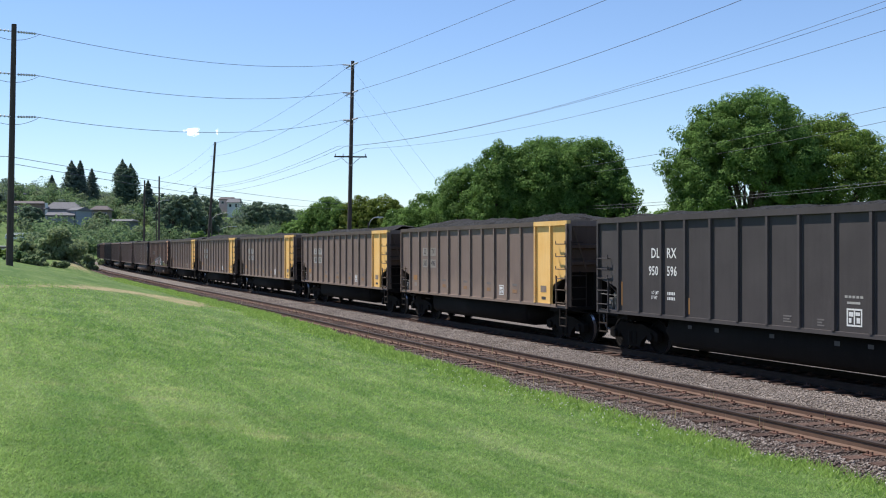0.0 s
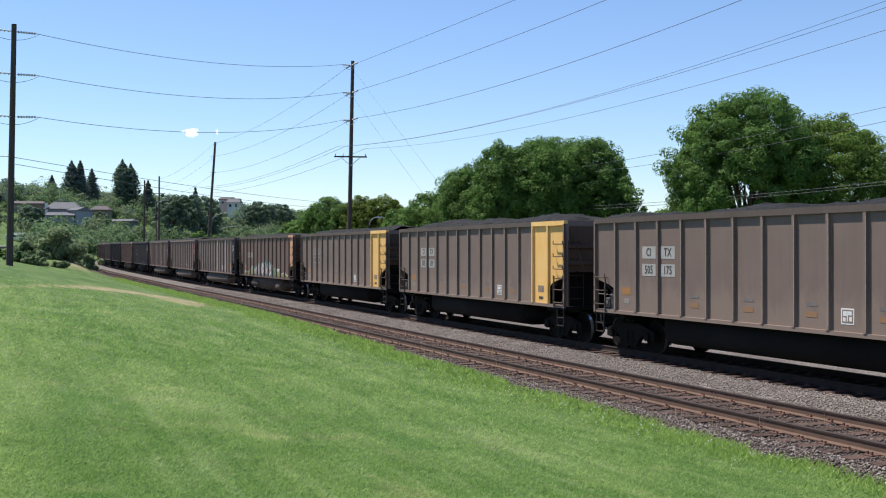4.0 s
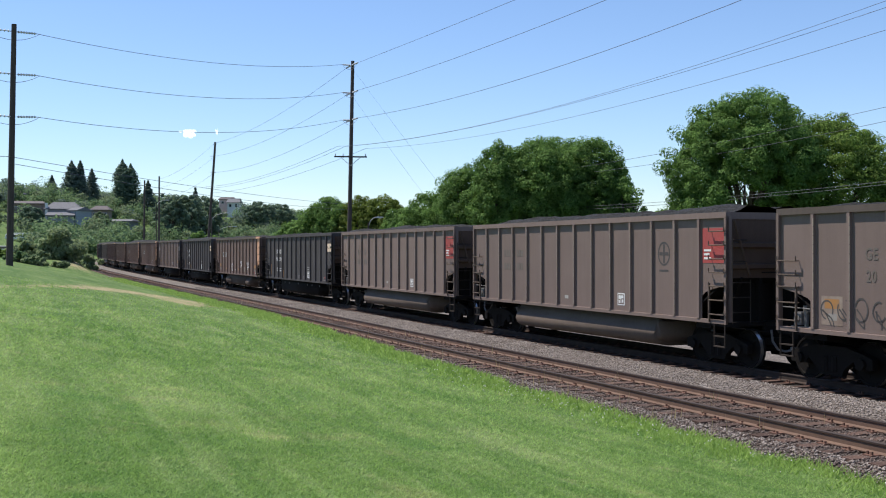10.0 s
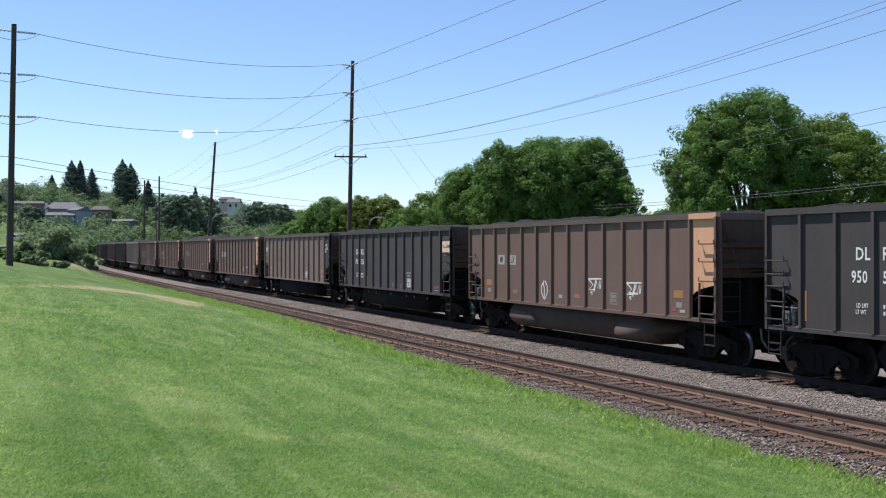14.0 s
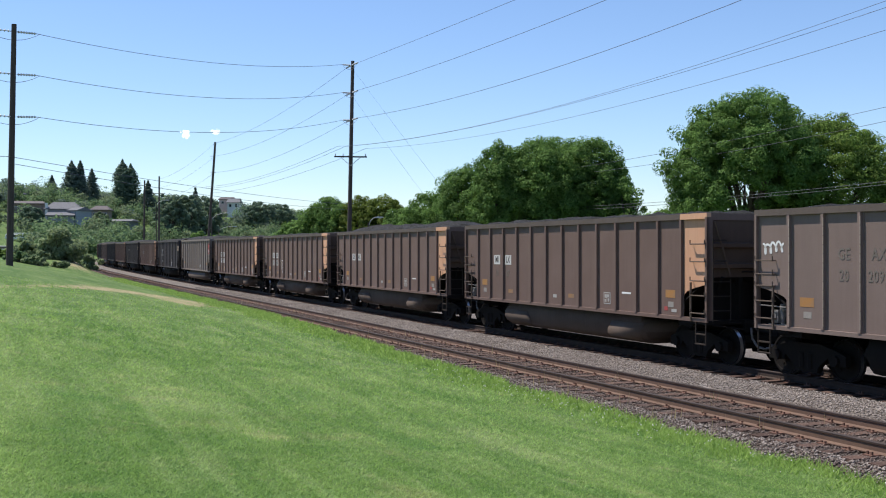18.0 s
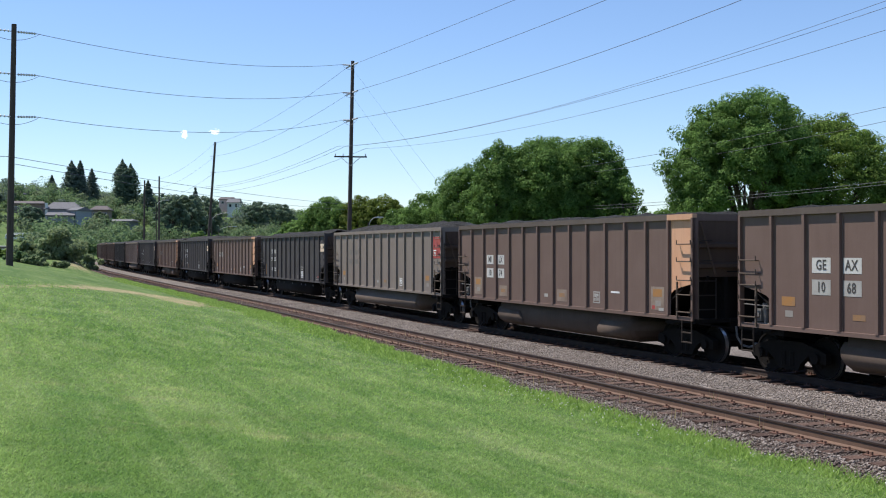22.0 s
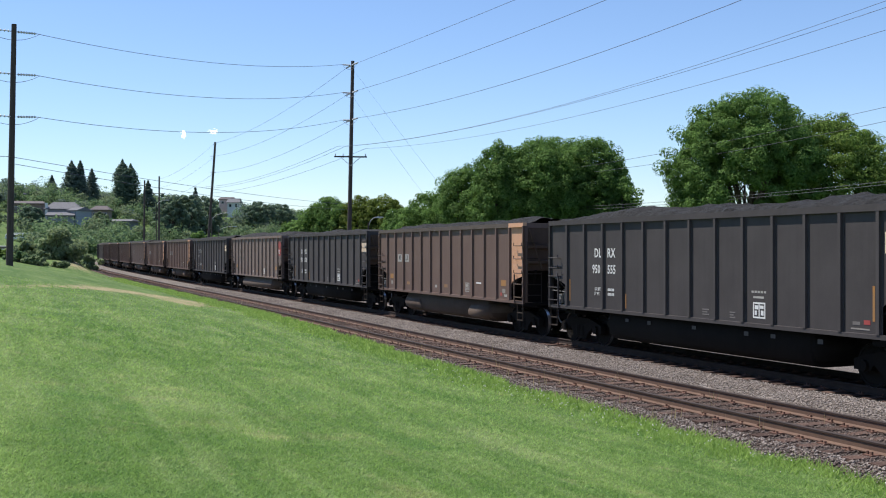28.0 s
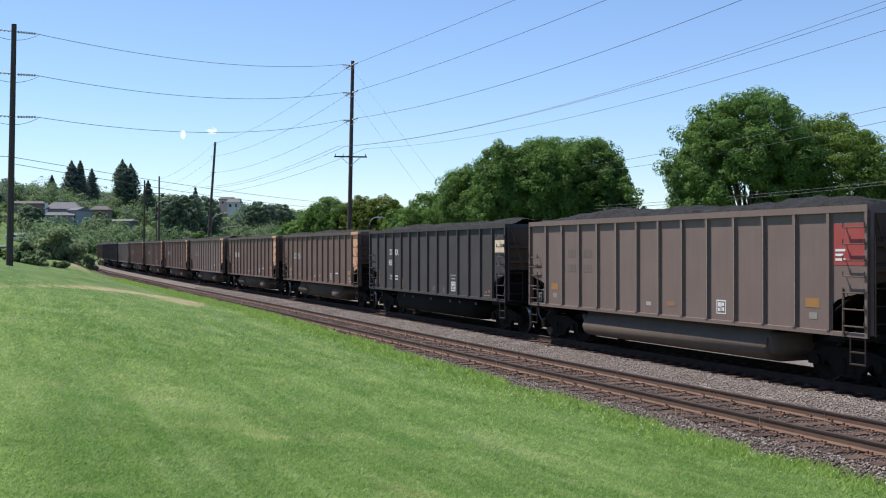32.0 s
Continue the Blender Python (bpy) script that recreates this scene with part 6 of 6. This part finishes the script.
house(-133.0, 374, 10, 11.0, 8.0, 5.6, 2.7, M_WALL_GREY, M_ROOF, "blue-grey two-storey house with a hipped shingle roof", ((-3.0, 3.0, 1.8, 1.5), (1.2, 2.8, 2.4, 1.8), (4.0, 3.0, 1.2, 1.5)), 2.5, -5.2, eave=17.0)
house(-131.4, 367, 10, 8.6, 5.0, 4.4, 1.3, M_WALL_GREY, M_ROOF, "lower front wing of a blue-grey house", ((-2.2, 1.4, 1.6, 1.6), (1.4, 1.2, 1.8, 1.8)), 0.4, eave=14.6)
house(-126.4, 371, -20, 3.4, 8.0, 7.2, 1.4, M_WALL_BLUE, M_ROOF, "tall pale blue gable end of a house", ((-0.7, 4.6, 0.9, 1.5), (0.8, 4.4, 0.8, 1.5), (-0.1, 1.4, 1.6, 1.6)), 0.3, eave=16.4)
house(-125.6, 392, 6, 6.0, 7.0, 3.2, 1.8, M_WALL_BROWN, M_ROOF_BROWN, "brown-roofed house half hidden behind trees", ((-1.6, 1.0, 1.4, 1.2), (1.8, 1.0, 1.4, 1.2)), 1.6, eave=17.4)
house(-146.5, 376, 12, 11.0, 8.0, 3.4, 1.2, M_WALL_BROWN, M_ROOF_BROWN, "low brown house among trees on the hill", ((-3.2, 1.0, 1.8, 1.3), (1.0, 1.0, 1.8, 1.3)), 1.0, eave=19.0)
house(-115.5, 590, 0, 6.5, 7.0, 5.5, 2.6, M_WALL_WHITE, M_ROOF, "white gabled house on the ridge", ((-1.6, 3.2, 1.2, 1.6), (1.6, 3.2, 1.2, 1.6)), 0.4, lift=3.0)
house(-120.5, 596, 0, 8.0, 7.0, 6.5, 1.6, M_WALL_PINK, M_ROOF_BROWN, "pale pink house on the ridge", ((-2.0, 4.2, 1.4, 1.3), (1.8, 4.2, 1.4, 1.3)), 1.0, lift=3.5)
house(-123.5, 412, -10, 9.0, 6.0, 2.6, 1.0, M_WALL_GREY, M_ROOF, "low grey house half hidden by trees", ((-2.0, 0.8, 1.4, 1.1),), 0.6)
carport(-109.8, 283.0, 8, 7.0, 5.0, 2.7)
house(-176.0, 430, 5, 12.0, 8.0, 3.4, 1.8, M_WALL_GREY, M_ROOF, "grey house high on the hillside", ((-2.5, 1.0, 1.8, 1.2), (2.5, 1.0, 1.8, 1.2)), 1.5)


# ---- clouds ----
def cloud_material():
    n = Nodes("cloud", 1.0, 0.0, 0.0).color((0.95, 0.95, 0.96))
    # a weak glow of its own stands for sunlight scattered in the cloud
    n.b.inputs["Emission Color"].default_value = (0.85, 0.93, 1.0, 1)
    n.b.inputs["Emission Strength"].default_value = 0.75
    tr = n.node("ShaderNodeBsdfTranslucent")
    tr.inputs["Color"].default_value = (0.95, 0.95, 0.96, 1)
    ms = n.node("ShaderNodeMixShader")
    ms.inputs[0].default_value = 0.6
    n.t.links.new(n.b.outputs[0], ms.inputs[1])
    n.t.links.new(tr.outputs[0], ms.inputs[2])
    cl = n.node("ShaderNodeBsdfTransparent")
    thin = n.node("ShaderNodeMixShader")
    thin.inputs[0].default_value = 0.55
    n.t.links.new(ms.outputs[0], thin.inputs[1])
    n.t.links.new(cl.outputs[0], thin.inputs[2])
    n.t.links.new(thin.outputs[0], n.t.nodes["Material Output"].inputs["Surface"])
    return n.m


M_CLOUD = cloud_material()
CLOUDS = []


def cloud(seed, wide):
    rng = np.random.default_rng(seed)
    bm = bmesh.new()
    for i in range(30):
        c = Vector((rng.normal(0, 0.2) * wide, rng.normal(0, 0.012) * wide, rng.normal(0, 0.09) * wide))
        r = wide * rng.uniform(0.07, 0.15) * max(0.3, 1 - 1.3 * abs(c.x) / wide)
        bmesh.ops.create_icosphere(bm, subdivisions=2, radius=r, matrix=Matrix.Translation(c) @ Matrix.Diagonal((1.3, 0.12, 0.7, 1)))
    ob = place("cloud", mesh_of("cloud", bm, True), M_CLOUD)
    tagged(ob, "small white fair-weather cloud in the sky", "cloud")
    CLOUDS.append(ob)
    return ob


cloud(61, 62.0).matrix_basis = pose(-706.0, 3000.0, 335.0)
cloud(62, 34.0).matrix_basis = pose(-640.0, 3000.0, 336.0, 0, 0, 80)

# ---- street lamps and what stands beyond the train ----
def street_lamp(x, y, height, reach, label):
    z = ground_z(x, y)
    lamp = tagged(empty("street_lamp", pose(x, y, z)), label, "street lamp", "street lamps")
    bm = bmesh.new()
    tube(bm, (0, 0, -0.2), (0, 0, height - 0.6), 0.11, 9, 0.07)
    part("mast", bm, M_POLE, lamp, "dark weathered mast")
    bm = bmesh.new()
    pts = [(0, 0, height - 1.0), (reach * 0.3, 0, height - 0.35), (reach * 0.7, 0, height - 0.05), (reach, 0, height)]
    for a, b in zip(pts[:-1], pts[1:]):
        tube(bm, a, b, 0.045, 6)
    part("arm", bm, M_GALV, lamp)
    bm = bmesh.new()
    prism(bm, [(reach - 0.1, height - 0.02), (reach + 0.15, height + 0.1), (reach + 0.75, height + 0.06), (reach + 0.8, height - 0.04), (reach + 0.4, height - 0.12)], "y", -0.16, 0.16)
    part("lamp_head", bm, M_CERAMIC, lamp, "pale cobra-head lamp")
    return lamp


street_lamp(-36.9, 170, 9.3, 2.4, "grey street lamp with a curved arm behind the train")
street_lamp(-52.6, 250, 8.6, 3.4, "distant grey street lamp on the road")
street_lamp(-62.4, 232, 14.0, 2.0, "tall grey street lamp near the bend")
street_lamp(-8.4, 120, 7.2, 0.9, "small street lamp behind the tall pole")

M_VAN = grain("white_vehicle_paint", (0.72, 0.72, 0.72), (0.8, 0.8, 0.8), 2.0, 0.35, 0, 30, 0.0, spec=0.5)
M_TYRE = grain("black_rubber", (0.02, 0.02, 0.02), (0.035, 0.035, 0.035), 5.0, 0.9, 0, 40, 0.1)


def vehicle(x, y, turn, long, tall, label, kind):
    z = ground_z(x, y)
    car = tagged(empty(kind, pose(x, y, z, 0, 0, turn)), label, kind, "parked vehicles")
    bm = bmesh.new()
    h = long / 2
    prism(bm, [(-h, 0.35), (h, 0.35), (h, 0.9), (h * 0.75, 1.05), (h * 0.5, tall), (-h * 0.92, tall), (-h, tall * 0.6)], "y", -0.92, 0.92)
    bmesh.ops.bevel(bm, geom=list(bm.edges), offset=0.06, segments=1, affect="EDGES")
    part("body", bm, M_VAN, car)
    for sgn in (-1, 1):
        bm = bmesh.new()
        prism(bm, [(-h * 0.85, tall * 0.62), (h * 0.55, tall * 0.62), (h * 0.44, tall * 0.92), (-h * 0.85, tall * 0.92)], "y", sgn * 0.93, sgn * 0.9)
        part("window", bm, M_GLASS, car)
        for wx in (-h * 0.62, h * 0.62):
            bm = bmesh.new()
            tube(bm, (wx, sgn * 0.7, 0.33), (wx, sgn * 0.95, 0.33), 0.33, 14)
            part("wheel", bm, M_TYRE, car)
    return car


vehicle(-112.4, 280, 12, 4.8, 1.7, "white car parked on the slope behind the pole", "car")
vehicle(-84.6, 205, 15, 4.4, 1.45, "white car parked below the houses", "car")
vehicle(-54.5, 205, 10, 6.0, 3.2, "white box van standing beyond the train", "van")

# ---- grass ----
def grass_material(name, lift, a=None, b=None):
    n = Nodes(name, 0.75, 0.0, 0.2)
    if a:
        c = n.mix(n.island(), a, b)
    else:
        c = lawn_tones(n, lift)[0]
        c = n.mix(n.ramp(n.island(), 0.0, 1.0, 0.0, 0.3), c, (0.30 * lift, 0.40 * lift, 0.13 * lift))
    n.color(c)
    tr = n.node("ShaderNodeBsdfTranslucent")
    n.t.links.new(c, tr.inputs["Color"])
    ms = n.node("ShaderNodeMixShader")
    ms.inputs[0].default_value = 0.5
    n.t.links.new(n.b.outputs[0], ms.inputs[1])
    n.t.links.new(tr.outputs[0], ms.inputs[2])
    n.t.links.new(ms.outputs[0], n.t.nodes["Material Output"].inputs["Surface"])
    return n.m


M_GRASS = grass_material("grass_blades", 1.56)
M_EDGE_GRASS = grass_material("edge_grass_blades", 1.0, (0.175, 0.295, 0.055), (0.335, 0.465, 0.13))
M_STRAW = grass_material("dry_grass_stalks", 1.0, (0.30, 0.24, 0.13), (0.46, 0.38, 0.22))


def blades(name, label, material, base, height, width, rng, lean=0.5):
    n = len(base)
    a = rng.uniform(0, math.tau, n)
    d = np.stack([np.cos(a), np.sin(a), np.zeros(n)], 1)
    b = rng.uniform(0, math.tau, n)
    tip = base + np.stack([np.cos(b) * lean * height * rng.random(n), np.sin(b) * lean * height * rng.random(n), height], 1)
    v = np.stack([base - d * width[:, None], base + d * width[:, None], tip], 1).reshape(-1, 3)
    f = np.arange(3 * n).reshape(-1, 3)
    me = array_mesh(name, v, f)
    return tagged(place(name, me, material), label, "grass", kind="stuff")


def lawn_grass():
    rng = np.random.default_rng(71)
    n = 230000
    y = 1 / rng.uniform(1 / 46.0, 1 / 6.2, n)
    x = rng.uniform(-0.44, 0.44, n) * y
    s, l = along(x, y)
    ok = l - SPACING > 1.7
    x, y = x[ok], y[ok]
    p = np.stack([x, y, terrain(x, y) - 0.004], 1)
    h = (0.020 + 0.024 * rng.random(len(x))) * np.clip(y / 14, 0.8, 1.6)
    return blades("lawn_grass", "short mown green grass with paler patches", M_GRASS, p, h, 0.0007 * np.clip(y, 6, 30) * rng.uniform(0.6, 1.3, len(x)), rng, 2.6)


def edge_grass():
    rng = np.random.default_rng(72)
    n = 46000
    s = -22 + 102 * rng.random(n) ** 1.6
    wob = 0.22 * np.sin(s * 0.9) + 0.16 * np.sin(s * 2.3 + 1) + 0.1 * np.sin(s * 5.1)
    u = 1.66 + wob * 1.3 + np.abs(rng.normal(0, 0.75, n))
    p = rail_rows(s, SPACING + u, 0 * s)
    p[:, 2] = terrain(p[:, 0], p[:, 1]) - 0.01
    dist = np.hypot(p[:, 0], p[:, 1])
    h = rng.uniform(0.04, 0.14, n) * np.clip(1.25 - 0.33 * (u - 1.6), 0.3, 1.2)
    ok = p[:, 2] > np.interp(s, GS, PZ) - 0.5
    return blades("edge_grass", "longer bright green grass along the gravel's edge", M_EDGE_GRASS, p[ok], h[ok], (0.0009 * np.clip(dist, 8, 50) * rng.uniform(0.6, 1.3, n))[ok], rng, 1.5)


def stalks():
    rng = np.random.default_rng(73)
    n = 900
    s = -12 + 62 * rng.random(n)
    u = rng.uniform(-1.4, 2.0, n)
    keep = (np.abs(np.abs(u) - 0.75) < 0.25) | (u > 1.2)
    s, u = s[keep], u[keep]
    tuft = np.round(s / 1.7) * 1.7 + rng.normal(0, 0.12, len(s))
    p = rail_rows(tuft, SPACING + u, 0 * tuft - 0.2)
    h = rng.uniform(0.12, 0.34, len(s))
    return blades("dry_stalks", "dry straw-coloured weeds between the old rails", M_STRAW, p, h, np.full(len(s), 0.009), rng, 0.4)


def clover():
    rng = np.random.default_rng(74)
    n = 300
    s = np.concatenate([rng.normal(-11, 2.2, n // 3), rng.normal(-6.5, 2.5, n // 3), rng.uniform(-13, 60, n - 2 * (n // 3))])
    u = 2.0 + np.abs(rng.normal(0, 0.8, n))
    p = rail_rows(s, SPACING + u, 0 * s)
    p[:, 2] = terrain(p[:, 0], p[:, 1]) + rng.uniform(0.05, 0.12, n)
    octa = np.array([(1, 0, 0), (-1, 0, 0), (0, 1, 0), (0, -1, 0), (0, 0, 1), (0, 0, -1)], float)
    of = np.array([(0, 2, 4), (2, 1, 4), (1, 3, 4), (3, 0, 4), (2, 0, 5), (1, 2, 5), (3, 1, 5), (0, 3, 5)])
    v = p[:, None] + octa[None] * rng.uniform(0.006, 0.013, (n, 1, 1))
    f = (np.arange(n)[:, None, None] * 6 + of[None]).reshape(-1, 3)
    tagged(place("clover_flowers", data_mesh("clover_flowers", v.reshape(-1, 3).tolist(), f.tolist()), M_WHITE), "small white clover flowers in the grass", "flowers", kind="stuff")


lawn_grass()
edge_grass()
stalks()
clover()


def motions():
    for n, car in enumerate(CARS):
        walk(car, [(float(t), car_pose(n, t)) for t in range(33)])
    # the wheels turn while their car runs past the lawn
    for n, w, x in WHEELS:
        mid = (AHEAD + PITCH * n) / SPEED
        f0, f1 = max(0, int((mid - 24 / SPEED) * FPS)), min(960, int((mid + 17 / SPEED) * FPS))
        if f1 - f0 < 2 or f0 >= 960:
            continue
        rows = []
        for f in sorted({0, *range(f0, f1 + 1), 960}):
            g = min(max(f, f0), f1) - f0
            rows.append((f / FPS, pose(x, 0, 0.455, 0, math.degrees(SPEED * g / FPS / 0.455), 0)))
        walk(w, rows)
    # the clouds drift and turn in the wind
    walk(CLOUDS[0], [(0.0, pose(-706, 3000, 335)), (6.0, pose(-712, 3000, 332, 0, 0, 8)), (13.0, pose(-720, 3000, 330, 0, 0, 40)), (20.0, pose(-727, 3000, 329, 0, 0, 78)), (32.0, pose(-732, 3000, 328, 0, 0, 88))])
    walk(CLOUDS[1], [(0.0, pose(-636, 3000, 335, 0, 0, 88)), (14.0, pose(-638, 3000, 335, 0, 0, 84)), (20.0, pose(-641, 3000, 335, 0, 0, 20)), (32.0, pose(-650, 3000, 337, 0, 0, 0))])


motions()
